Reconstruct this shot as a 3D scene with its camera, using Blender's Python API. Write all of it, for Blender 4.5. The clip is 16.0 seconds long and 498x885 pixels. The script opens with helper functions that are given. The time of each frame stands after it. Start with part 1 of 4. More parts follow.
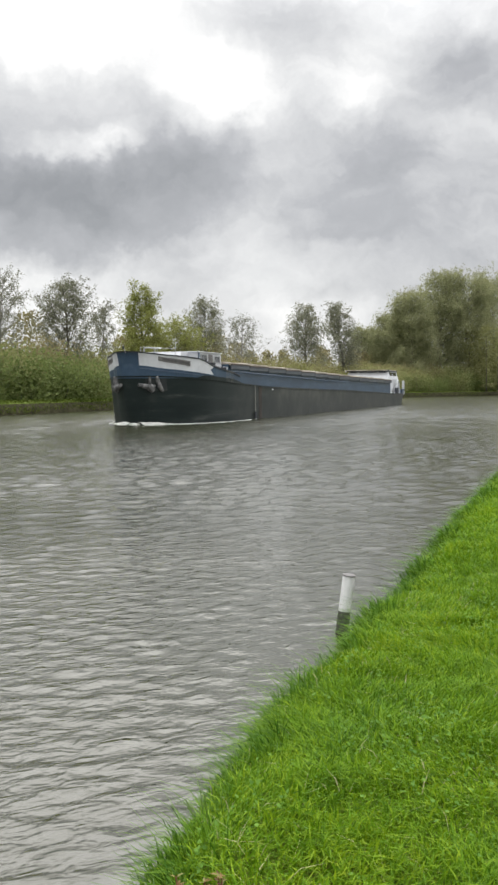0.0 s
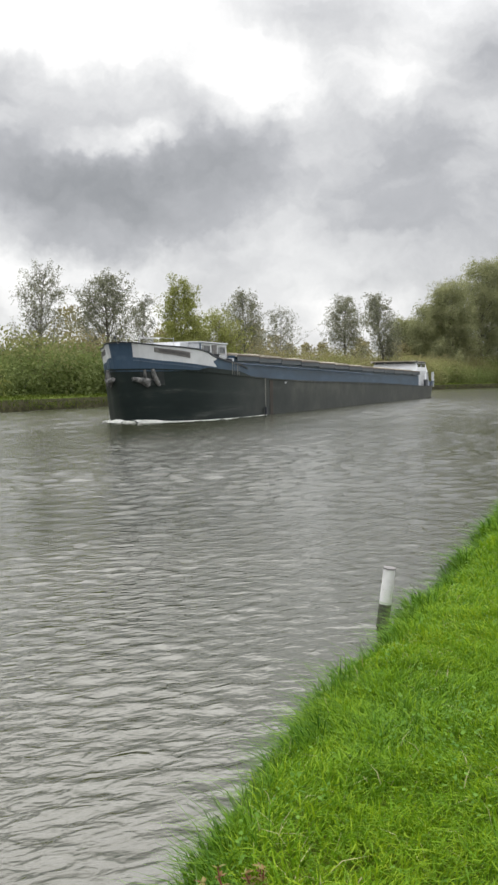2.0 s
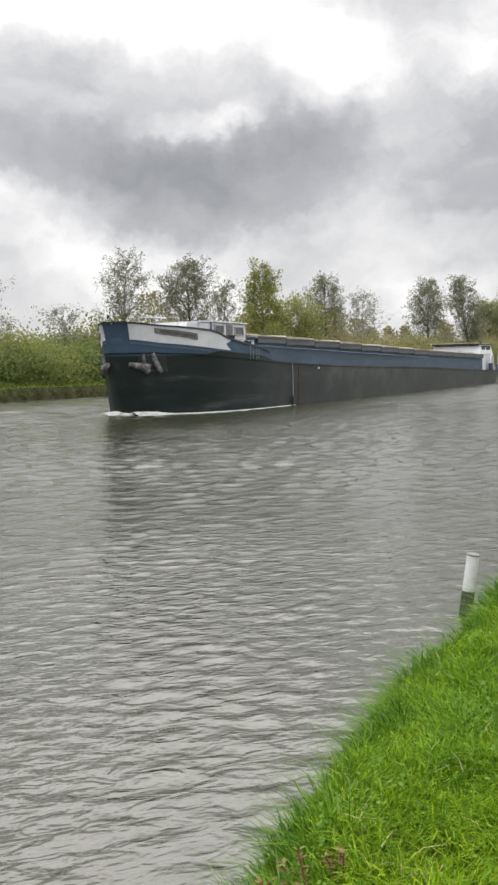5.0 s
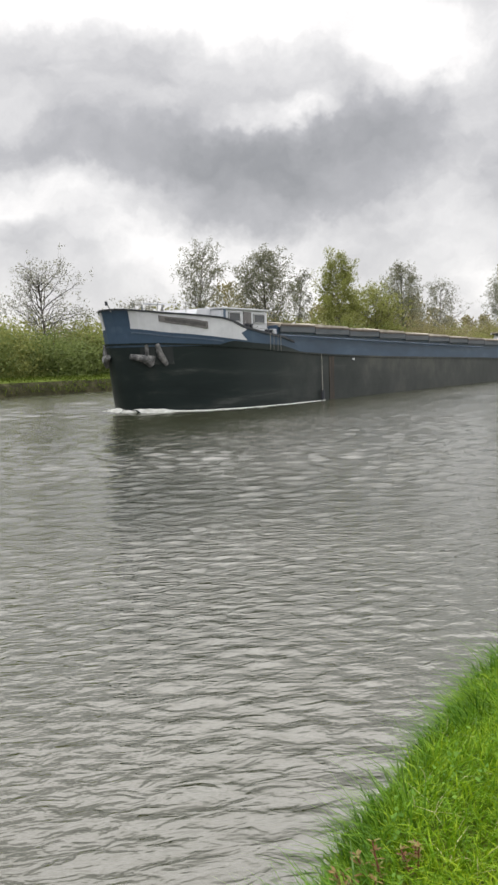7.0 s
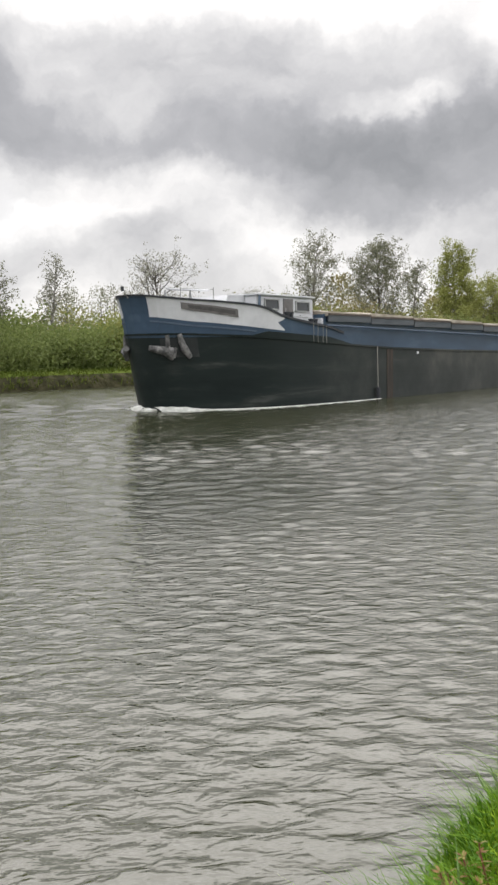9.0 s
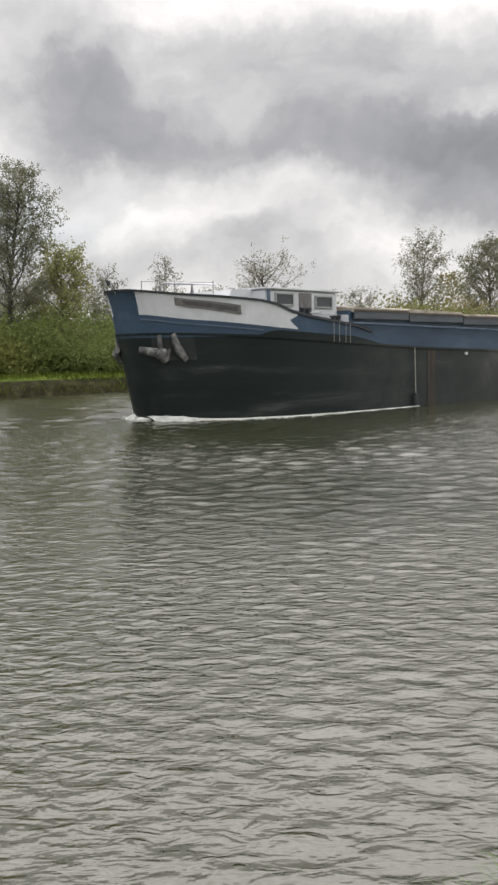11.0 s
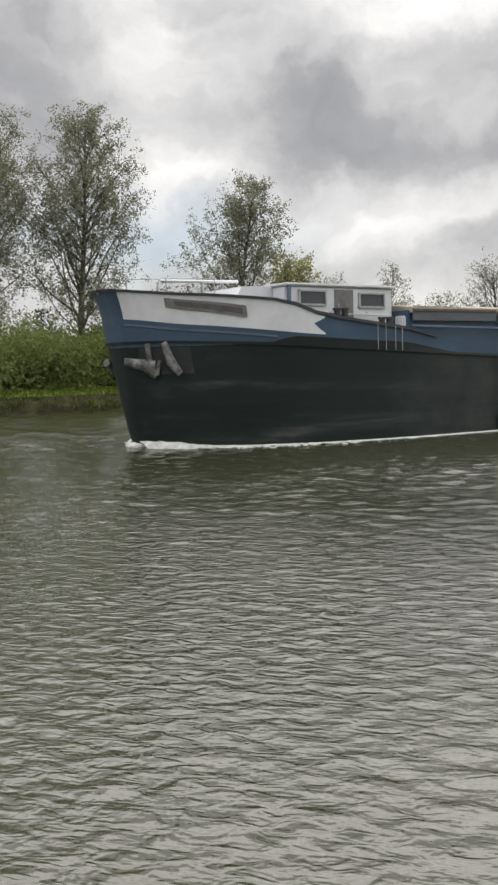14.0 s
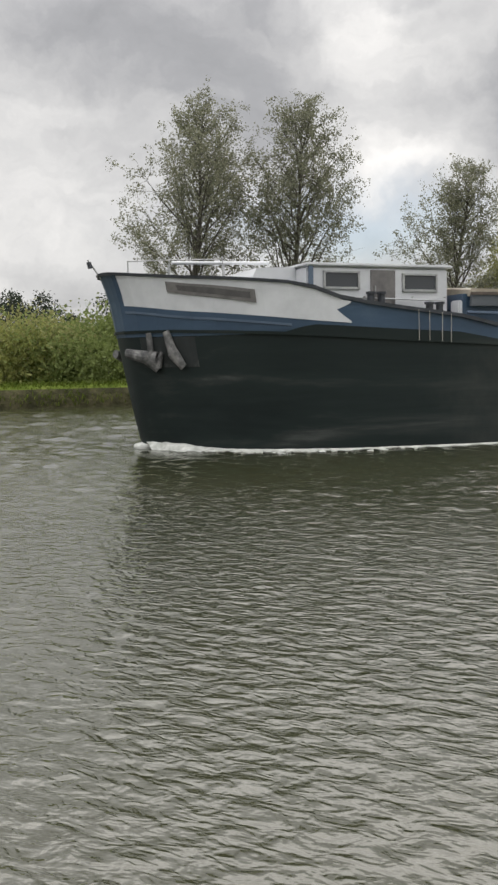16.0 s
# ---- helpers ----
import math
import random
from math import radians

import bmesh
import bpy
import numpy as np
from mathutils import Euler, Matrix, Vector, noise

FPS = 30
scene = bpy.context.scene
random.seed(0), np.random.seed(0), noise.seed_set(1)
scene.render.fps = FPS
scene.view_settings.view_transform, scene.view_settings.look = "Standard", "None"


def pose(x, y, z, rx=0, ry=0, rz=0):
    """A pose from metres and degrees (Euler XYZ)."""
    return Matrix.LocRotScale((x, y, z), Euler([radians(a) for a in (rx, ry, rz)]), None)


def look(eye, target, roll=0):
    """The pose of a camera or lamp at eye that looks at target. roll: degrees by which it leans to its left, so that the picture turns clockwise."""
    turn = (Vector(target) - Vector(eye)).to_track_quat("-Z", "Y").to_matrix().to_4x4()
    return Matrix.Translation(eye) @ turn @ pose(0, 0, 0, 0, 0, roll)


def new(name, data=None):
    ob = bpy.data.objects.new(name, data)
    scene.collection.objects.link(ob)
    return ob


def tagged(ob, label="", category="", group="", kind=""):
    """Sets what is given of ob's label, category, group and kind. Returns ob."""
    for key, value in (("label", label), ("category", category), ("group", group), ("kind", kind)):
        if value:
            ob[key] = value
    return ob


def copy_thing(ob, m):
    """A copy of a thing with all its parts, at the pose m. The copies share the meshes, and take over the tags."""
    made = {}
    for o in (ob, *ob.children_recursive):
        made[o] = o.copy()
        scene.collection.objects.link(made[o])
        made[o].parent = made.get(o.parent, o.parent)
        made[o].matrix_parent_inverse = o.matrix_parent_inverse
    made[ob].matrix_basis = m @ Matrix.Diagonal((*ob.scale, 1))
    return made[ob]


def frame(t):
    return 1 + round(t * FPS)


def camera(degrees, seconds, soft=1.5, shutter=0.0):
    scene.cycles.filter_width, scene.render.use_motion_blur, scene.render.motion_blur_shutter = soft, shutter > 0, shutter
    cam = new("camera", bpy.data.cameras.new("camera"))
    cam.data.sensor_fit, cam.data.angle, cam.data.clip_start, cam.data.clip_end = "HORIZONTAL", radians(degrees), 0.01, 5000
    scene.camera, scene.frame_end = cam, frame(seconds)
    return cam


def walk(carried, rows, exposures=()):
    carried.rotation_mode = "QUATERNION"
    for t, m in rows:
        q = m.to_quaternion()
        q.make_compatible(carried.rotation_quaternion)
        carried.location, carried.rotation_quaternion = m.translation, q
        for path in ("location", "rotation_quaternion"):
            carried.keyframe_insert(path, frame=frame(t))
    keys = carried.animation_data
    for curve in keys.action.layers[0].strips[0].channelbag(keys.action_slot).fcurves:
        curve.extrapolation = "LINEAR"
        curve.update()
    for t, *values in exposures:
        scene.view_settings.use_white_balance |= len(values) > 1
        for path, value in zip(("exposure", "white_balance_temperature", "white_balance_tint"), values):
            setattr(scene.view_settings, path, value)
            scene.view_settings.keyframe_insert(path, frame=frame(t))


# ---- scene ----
# The camera stands on the near bank, 1.75 m above the water, and pans left with the barge.
# World: the canal runs along y, the barge comes down it towards -y; the far bank is at x = -40.
EYE = (0.0, 0.0, 1.75)
TURNS = [
    (0, 86.72, 0.50, 20.93),
    (0.5, 86.61, 0.49, 21.13),
    (1, 86.43, 0.64, 21.77),
    (1.5, 86.36, 0.77, 22.62),
    (2, 86.32, 0.93, 23.32),
    (2.5, 86.20, 1.11, 23.90),
    (3, 85.96, 1.22, 24.57),
    (5.5, 85.32, 1.25, 29.27),
    (6, 85.14, 1.37, 30.33),
    (6.5, 85.00, 1.51, 31.64),
    (7, 84.99, 1.44, 32.86),
    (7.5, 84.91, 1.22, 34.20),
    (8, 84.66, 0.90, 36.04),
    (8.5, 84.58, 0.90, 37.98),
    (11, 84.74, 1.17, 46.16),
    (11.5, 84.65, 1.16, 48.37),
    (12, 84.67, 1.10, 50.76),
    (12.5, 84.82, 1.04, 52.46),
    (13, 85.17, 1.05, 54.66),
    (13.5, 85.44, 1.55, 57.23),
    (14, 85.52, 1.46, 59.87),
    (14.5, 85.45, 1.29, 62.50),
    (15, 85.31, 1.32, 65.38),
    (15.5, 85.32, 1.28, 69.16),
    (16, 85.13, 1.03, 72.62)]
# the barge: seconds, place of its stem on the water, heading
BARGE_ROWS = [
    (0, -21.82, 41.21, 0.98),
    (0.5, -21.77, 40.05, 1.06),
    (1, -21.74, 38.88, 1.14),
    (1.5, -21.70, 37.72, 1.23),
    (2, -21.66, 36.57, 1.31),
    (2.5, -21.64, 35.43, 1.39),
    (3, -21.62, 34.32, 1.47),
    (5.5, -21.54, 28.85, 1.88),
    (6, -21.53, 27.72, 1.96),
    (6.5, -21.51, 26.59, 2.05),
    (7, -21.49, 25.45, 2.13),
    (7.5, -21.45, 24.31, 2.21),
    (8, -21.42, 23.13, 2.29),
    (8.5, -21.38, 21.94, 2.37),
    (11, -21.06, 16.06, 2.78),
    (11.5, -20.97, 14.85, 2.87),
    (12, -20.86, 13.63, 2.95),
    (12.5, -20.74, 12.41, 3.03),
    (13, -20.60, 11.19, 3.11),
    (13.5, -20.46, 9.95, 3.19),
    (14, -20.29, 8.70, 3.28),
    (14.5, -20.11, 7.46, 3.36),
    (15, -19.93, 6.22, 3.44),
    (15.5, -19.74, 5.00, 3.52),
    (16, -19.54, 3.80, 3.60)]
cam = camera(29.76, 16.0, soft=2.6)
walk(cam, [(t, pose(*EYE, rx, ry, rz)) for t, rx, ry, rz in TURNS],
     exposures=[(0.0, 0.45, 6600, 10), (8.5, 0.46, 6700, 12), (11.0, 0.26, 6750, 12), (16.0, 0.25, 6750, 11)])


# ---------------------------------------------------------------- node helpers
def node(tree, kind, **settings):
    n = tree.nodes.new(kind)
    for key, value in settings.items():
        if key == "op":
            n.operation = value
        elif key == "scale":
            n.inputs["Scale"].default_value = value
        elif key == "detail":
            n.inputs["Detail"].default_value = value
        elif key == "rough":
            n.inputs["Roughness"].default_value = value
        elif key == "distort":
            n.inputs["Distortion"].default_value = value
    return n


def math_node(tree, op, a, b=None, c=None):
    n = tree.nodes.new("ShaderNodeMath")
    n.operation = op
    for i, v in enumerate((a, b, c)):
        if v is None:
            continue
        if isinstance(v, (int, float)):
            n.inputs[i].default_value = v
        else:
            tree.links.new(v, n.inputs[i])
    return n.outputs[0]


def ramp(tree, fac, stops):
    n = tree.nodes.new("ShaderNodeValToRGB")
    el = n.color_ramp.elements
    while len(el) < len(stops):
        el.new(0.5)
    for e, (p, c) in zip(el, stops):
        e.position = p
        e.color = (c, c, c, 1) if isinstance(c, (int, float)) else (*c, 1)
    tree.links.new(fac, n.inputs[0])
    return n.outputs[0]


# ---------------------------------------------------------------- world: broken overcast
SUN_AZ, SUN_EL = 40.0, 62.0      # degrees left of +y, above the horizon
world = bpy.data.worlds.new("overcast_sky")
scene.world = world
world.use_nodes = True
wt = world.node_tree
wt.nodes.clear()
coord = wt.nodes.new("ShaderNodeTexCoord")
wob = node(wt, "ShaderNodeTexNoise", scale=5.0, detail=6.0, rough=0.6)
wt.links.new(coord.outputs["Generated"], wob.inputs["Vector"])
off = wt.nodes.new("ShaderNodeVectorMath")
off.operation = "MULTIPLY_ADD"
wt.links.new(wob.outputs["Color"], off.inputs[0])
off.inputs[1].default_value = (0.20, 0.20, 0.17)
off.inputs[2].default_value = (-0.10, -0.10, -0.085)
bent = wt.nodes.new("ShaderNodeVectorMath")
bent.operation = "ADD"
wt.links.new(coord.outputs["Generated"], bent.inputs[0])
wt.links.new(off.outputs[0], bent.inputs[1])
sep = wt.nodes.new("ShaderNodeSeparateXYZ")
wt.links.new(bent.outputs[0], sep.inputs[0])
neg_x = math_node(wt, "MULTIPLY", sep.outputs[0], -1.0)
az = math_node(wt, "ARCTAN2", neg_x, sep.outputs[1])
el = math_node(wt, "ARCSINE", sep.outputs[2])
# cloud masses: azimuth, elevation, half widths (degrees), brightness added
MASSES = [
    (32, 21, 7, 3.5, 0.42), (23, 17.5, 3.5, 2.0, 0.24), (15, 17.5, 4, 1.4, 0.14), (31, 13.8, 3, 1.0, 0.25),
    (33, 11.5, 6, 2.2, -0.24), (24, 13, 7, 2.0, -0.22), (12, 13, 6, 2.5, -0.14), (6, 18, 6, 3, -0.08),
    (34, 6.5, 8, 2.0, 0.08), (10, 9, 9, 3.2, -0.17), (47, 12.5, 9, 2.0, -0.26), (38, 17, 4, 2.2, -0.10), (52, 8.5, 9, 1.8, 0.12),
    (50, 20, 9, 2.5, 0.20), (55, 16, 6, 3.0, -0.24), (66, 19, 3, 3, 0.22), (75, 17.8, 8, 2.8, -0.30),
    (84, 12, 5, 3, 0.04), (64, 11.5, 5, 1.6, 0.18)]
total = None
for a, e, wa, we, amp in MASSES:
    da = math_node(wt, "MULTIPLY", math_node(wt, "SUBTRACT", az, radians(a)), 1 / radians(wa))
    de = math_node(wt, "MULTIPLY", math_node(wt, "SUBTRACT", el, radians(e)), 1 / radians(we))
    r2 = math_node(wt, "ADD", math_node(wt, "MULTIPLY", da, da), math_node(wt, "MULTIPLY", de, de))
    lobe = math_node(wt, "MULTIPLY", math_node(wt, "POWER", 2.718, math_node(wt, "MULTIPLY", r2, -1.0)), amp)
    total = lobe if total is None else math_node(wt, "ADD", total, lobe)
stretch = wt.nodes.new("ShaderNodeMapping")
stretch.inputs["Scale"].default_value = (1.0, 1.0, 2.2)
wt.links.new(bent.outputs[0], stretch.inputs[0])
fine = node(wt, "ShaderNodeTexNoise", scale=5.5, detail=8.0, rough=0.52)
wt.links.new(stretch.outputs[0], fine.inputs["Vector"])
cloud = math_node(wt, "ADD", math_node(wt, "MULTIPLY", math_node(wt, "SUBTRACT", fine.outputs[0], 0.5), 0.85), 0.555)
cloud = math_node(wt, "ADD", cloud, math_node(wt, "MULTIPLY", total, 1.2))
grey = ramp(wt, cloud, [(0.10, (0.24, 0.25, 0.265)), (0.38, (0.37, 0.38, 0.40)), (0.62, (0.60, 0.61, 0.62)), (0.95, (1.0, 1.0, 0.99))])
sky = wt.nodes.new("ShaderNodeTexSky")
sky.sky_type, sky.sun_disc = "NISHITA", False
sky.sun_elevation, sky.sun_rotation = radians(SUN_EL), radians(-SUN_AZ)
bg_sky = wt.nodes.new("ShaderNodeBackground")
bg_sky.inputs[1].default_value = 0.10
wt.links.new(sky.outputs[0], bg_sky.inputs[0])
bg_cloud = wt.nodes.new("ShaderNodeBackground")
# an overcast sky is brightest overhead
zenith = wt.nodes.new("ShaderNodeMapRange")
zenith.interpolation_type = "SMOOTHSTEP"
for i, v in enumerate((radians(18), radians(42), 1.0, 3.7)):
    zenith.inputs[i + 1].default_value = v
wt.links.new(el, zenith.inputs[0])
wt.links.new(zenith.outputs[0], bg_cloud.inputs[1])
wt.links.new(grey, bg_cloud.inputs[0])
mix = wt.nodes.new("ShaderNodeMixShader")
# a small gap of blue low in the cloud
ga = math_node(wt, "MULTIPLY", math_node(wt, "SUBTRACT", az, radians(66)), 1 / radians(8))
ge = math_node(wt, "MULTIPLY", math_node(wt, "SUBTRACT", el, radians(8)), 1 / radians(1.8))
gap = math_node(wt, "POWER", 2.718, math_node(wt, "MULTIPLY", math_node(wt, "ADD", math_node(wt, "MULTIPLY", ga, ga), math_node(wt, "MULTIPLY", ge, ge)), -1.0))
cover = math_node(wt, "SUBTRACT", 0.97, math_node(wt, "MULTIPLY", gap, 0.55))
wt.links.new(cover, mix.inputs[0])
wt.links.new(bg_sky.outputs[0], mix.inputs[1])
wt.links.new(bg_cloud.outputs[0], mix.inputs[2])
out = wt.nodes.new("ShaderNodeOutputWorld")
wt.links.new(mix.outputs[0], out.inputs[0])

sun_data = bpy.data.lights.new("sun", "SUN")
sun_data.energy, sun_data.angle, sun_data.color = 0.9, radians(75), (1.0, 0.96, 0.90)
sun = new("sun", sun_data)
sa, se = radians(SUN_AZ), radians(SUN_EL)
sun.matrix_world = look((-60 * math.sin(sa) * math.cos(se), 60 * math.cos(sa) * math.cos(se), 60 * math.sin(se)), (0, 0, 0))


# ---------------------------------------------------------------- materials
def surface(name, stops, scale=4.0, rough=0.7, metal=0.0, bump=0.1, bump_scale=40.0, stretch=(1, 1, 1), detail=6.0,
            island=0.0, spec=0.5, trans=0.0, rand=0.0, bump_dist=0.01):
    m = bpy.data.materials.new(name)
    m.use_nodes = True
    t = m.node_tree
    bsdf = t.nodes["Principled BSDF"]
    tc = t.nodes.new("ShaderNodeTexCoord")
    mp = t.nodes.new("ShaderNodeMapping")
    mp.inputs["Scale"].default_value = stretch
    t.links.new(tc.outputs["Object"], mp.inputs[0])
    big = node(t, "ShaderNodeTexNoise", scale=scale, detail=detail, rough=0.6)
    t.links.new(mp.outputs[0], big.inputs["Vector"])
    fac = big.outputs[0]
    if island:
        geo = t.nodes.new("ShaderNodeNewGeometry")
        fac = math_node(t, "ADD", math_node(t, "MULTIPLY", fac, 1 - island), math_node(t, "MULTIPLY", geo.outputs["Random Per Island"], island))
    if rand:
        info = t.nodes.new("ShaderNodeObjectInfo")
        fac = math_node(t, "ADD", fac, math_node(t, "MULTIPLY", math_node(t, "SUBTRACT", info.outputs["Random"], 0.5), rand))
    col = ramp(t, fac, stops)
    t.links.new(col, bsdf.inputs["Base Color"])
    bsdf.inputs["Roughness"].default_value = rough
    bsdf.inputs["Metallic"].default_value = metal
    bsdf.inputs["Specular IOR Level"].default_value = spec
    if bump:
        fine_n = node(t, "ShaderNodeTexNoise", scale=bump_scale, detail=4.0)
        t.links.new(mp.outputs[0], fine_n.inputs["Vector"])
        b = t.nodes.new("ShaderNodeBump")
        b.inputs["Strength"].default_value = bump
        b.inputs["Distance"].default_value = bump_dist
        t.links.new(fine_n.outputs[0], b.inputs["Height"])
        t.links.new(b.outputs[0], bsdf.inputs["Normal"])
    if trans:
        tr = t.nodes.new("ShaderNodeBsdfTranslucent")
        t.links.new(col, tr.inputs[0])
        mx = t.nodes.new("ShaderNodeMixShader")
        mx.inputs[0].default_value = trans
        o = t.nodes["Material Output"]
        t.links.new(bsdf.outputs[0], mx.inputs[1])
        t.links.new(tr.outputs[0], mx.inputs[2])
        t.links.new(mx.outputs[0], o.inputs[0])
    return m


def water_material():
    m = bpy.data.materials.new("canal_water")
    m.use_nodes = True
    t = m.node_tree
    bsdf = t.nodes["Principled BSDF"]
    tc = t.nodes.new("ShaderNodeTexCoord")
    big = node(t, "ShaderNodeTexNoise", scale=0.25, detail=3.0)
    t.links.new(tc.outputs["Object"], big.inputs["Vector"])
    t.links.new(ramp(t, big.outputs[0], [(0.3, (0.024, 0.026, 0.011)), (0.7, (0.034, 0.035, 0.018))]), bsdf.inputs["Base Color"])
    # wind ripples roughen the open middle and the stirred reach up the canal
    split = t.nodes.new("ShaderNodeSeparateXYZ")
    t.links.new(tc.outputs["Object"], split.inputs[0])
    stir = t.nodes.new("ShaderNodeMapRange")
    for i, v in enumerate((8.0, 60.0, 0.05, 0.20)):
        stir.inputs[i + 1].default_value = v
    reach = math_node(t, "MULTIPLY_ADD", split.outputs[0], -0.8, split.outputs[1])
    t.links.new(reach, stir.inputs[0])
    t.links.new(stir.outputs[0], bsdf.inputs["Roughness"])
    bsdf.inputs["IOR"].default_value = 1.75
    mp = t.nodes.new("ShaderNodeMapping")
    mp.inputs["Scale"].default_value = (1.7, 0.9, 1.0)
    turn = t.nodes.new("ShaderNodeMapping")
    turn.inputs["Rotation"].default_value = (0, 0, radians(-135))
    t.links.new(tc.outputs["Object"], turn.inputs[0])
    t.links.new(turn.outputs[0], mp.inputs[0])
    n1 = node(t, "ShaderNodeTexNoise", scale=6.5, detail=2.0, distort=0.6)
    n2 = node(t, "ShaderNodeTexNoise", scale=14.0, detail=2.0, distort=0.4)
    for n in (n1, n2):
        t.links.new(mp.outputs[0], n.inputs["Vector"])
    # calm and ruffled patches
    calm = node(t, "ShaderNodeTexNoise", scale=0.14, detail=2.0)
    t.links.new(tc.outputs["Object"], calm.inputs["Vector"])
    gust = ramp(t, calm.outputs[0], [(0.36, 0.45), (0.58, 1.0)])
    h = math_node(t, "ADD", math_node(t, "MULTIPLY", n1.outputs[0], 0.75), math_node(t, "MULTIPLY", n2.outputs[0], 0.20))
    b = t.nodes.new("ShaderNodeBump")
    b.inputs["Distance"].default_value = 0.030
    ease = t.nodes.new("ShaderNodeMapRange")
    for i, v in enumerate((14.0, 60.0, 1.0, 0.6)):
        ease.inputs[i + 1].default_value = v
    t.links.new(reach, ease.inputs[0])
    t.links.new(math_node(t, "MULTIPLY", gust, ease.outputs[0]), b.inputs["Strength"])
    t.links.new(h, b.inputs["Height"])
    t.links.new(b.outputs[0], bsdf.inputs["Normal"])
    return m


WATER = water_material()
SOIL_GRASS = surface("meadow_grass", [(0.3, (0.036, 0.064, 0.006)), (0.5, (0.056, 0.092, 0.009)), (0.7, (0.09, 0.12, 0.016))], scale=1.2, rough=0.9, spec=0.05, bump=0.6, bump_scale=30, bump_dist=0.05)
FAR_TURF = surface("far_bank_turf", [(0.3, (0.050, 0.075, 0.012)), (0.5, (0.08, 0.112, 0.018)), (0.7, (0.115, 0.14, 0.03))], scale=1.0, rough=0.9, spec=0.05, bump=0.6, bump_scale=12, bump_dist=0.06)
BANK_SOIL = surface("eroded_bank_soil", [(0.3, (0.016, 0.016, 0.009)), (0.5, (0.035, 0.034, 0.018)), (0.7, (0.07, 0.064, 0.036))], scale=1.6, rough=0.95, spec=0.05, bump=0.9, bump_scale=5, bump_dist=0.12)
BLADE = surface("grass_blade", [(0.2, (0.040, 0.108, 0.004)), (0.5, (0.122, 0.245, 0.008)), (0.8, (0.28, 0.39, 0.018))], scale=1.3, rough=0.6, bump=0, island=0.45, trans=0.35, spec=0.15)
CLOVER = surface("clover_leaf", [(0.2, (0.06, 0.155, 0.012)), (0.8, (0.13, 0.25, 0.03))], scale=3, rough=0.6, bump=0, island=0.6, trans=0.3, spec=0.2)
STRAW = surface("dry_grass_blade", [(0.2, (0.25, 0.24, 0.10)), (0.8, (0.42, 0.40, 0.2))], scale=3, rough=0.7, bump=0, island=0.6, trans=0.2)
EDGE_BLADE = surface("edge_grass_blade", [(0.2, (0.028, 0.085, 0.005)), (0.5, (0.065, 0.155, 0.008)), (0.8, (0.14, 0.25, 0.016))], scale=1.3, rough=0.6, bump=0, island=0.5, trans=0.3, spec=0.15)
SEDGE = surface("sedge_blade", [(0.2, (0.04, 0.09, 0.010)), (0.8, (0.11, 0.20, 0.02))], scale=3, rough=0.6, bump=0, island=0.6, trans=0.25)
RED_LEAF = surface("red_dock_leaf", [(0.2, (0.12, 0.045, 0.018)), (0.45, (0.21, 0.10, 0.03)), (0.65, (0.20, 0.17, 0.04)), (0.9, (0.12, 0.19, 0.03))], scale=9, rough=0.6, bump=0, island=0.6, trans=0.25)
RED_STEM = surface("red_stem", [(0.3, (0.12, 0.03, 0.02)), (0.7, (0.2, 0.07, 0.04))], scale=20, rough=0.6, bump=0.1)
BANK_LONG = surface("bank_tall_grass", [(0.2, (0.045, 0.068, 0.010)), (0.5, (0.082, 0.115, 0.016)), (0.8, (0.13, 0.155, 0.032))], scale=0.6, rough=0.8, bump=0, island=0.5, trans=0.25, spec=0.1)
BARK = surface("grey_bark", [(0.3, (0.05, 0.045, 0.038)), (0.7, (0.13, 0.12, 0.10))], scale=3, rough=0.9, bump=0.6, bump_scale=14, stretch=(1, 1, 0.25), bump_dist=0.02)
BIRCH_BARK = surface("pale_bark", [(0.35, (0.10, 0.09, 0.08)), (0.6, (0.30, 0.29, 0.27))], scale=4, rough=0.85, bump=0.4, bump_scale=12, bump_dist=0.02)


def foliage(name, lo, mid, hi):
    return surface(name, [(0.15, lo), (0.5, mid), (0.85, hi)], scale=0.5, rough=0.65, bump=0, island=0.5, trans=0.5, rand=0.12, spec=0.25)


# poplar, olive, fresh and brown are lightened to stand in for aerial haze
LEAF_POPLAR = foliage("poplar_leaves", (0.13, 0.134, 0.092), (0.20, 0.204, 0.142), (0.28, 0.283, 0.20))
LEAF_OLIVE = foliage("olive_leaves", (0.17, 0.173, 0.07), (0.25, 0.253, 0.10), (0.32, 0.322, 0.14))
# far oaks: distance haze is put into the leaf colour, paler and greyer
LEAF_OAK_HAZED = foliage("hazed_oak_leaves", (0.19, 0.20, 0.105), (0.27, 0.28, 0.145), (0.34, 0.345, 0.185))
LEAF_FRESH = foliage("fresh_green_leaves", (0.16, 0.175, 0.05), (0.24, 0.255, 0.075), (0.31, 0.325, 0.11))
LEAF_GREEN = foliage("thicket_leaves", (0.11, 0.145, 0.045), (0.17, 0.21, 0.065), (0.22, 0.27, 0.095))
LEAF_BROWN = foliage("budding_brown_leaves", (0.19, 0.165, 0.085), (0.27, 0.24, 0.12), (0.34, 0.31, 0.16))
LEAF_BLOSSOM = foliage("pale_blossom", (0.12, 0.12, 0.09), (0.25, 0.25, 0.20), (0.45, 0.45, 0.40))
LEAF_DARK = foliage("dark_conifer_needles", (0.02, 0.028, 0.02), (0.035, 0.045, 0.03), (0.06, 0.065, 0.045))

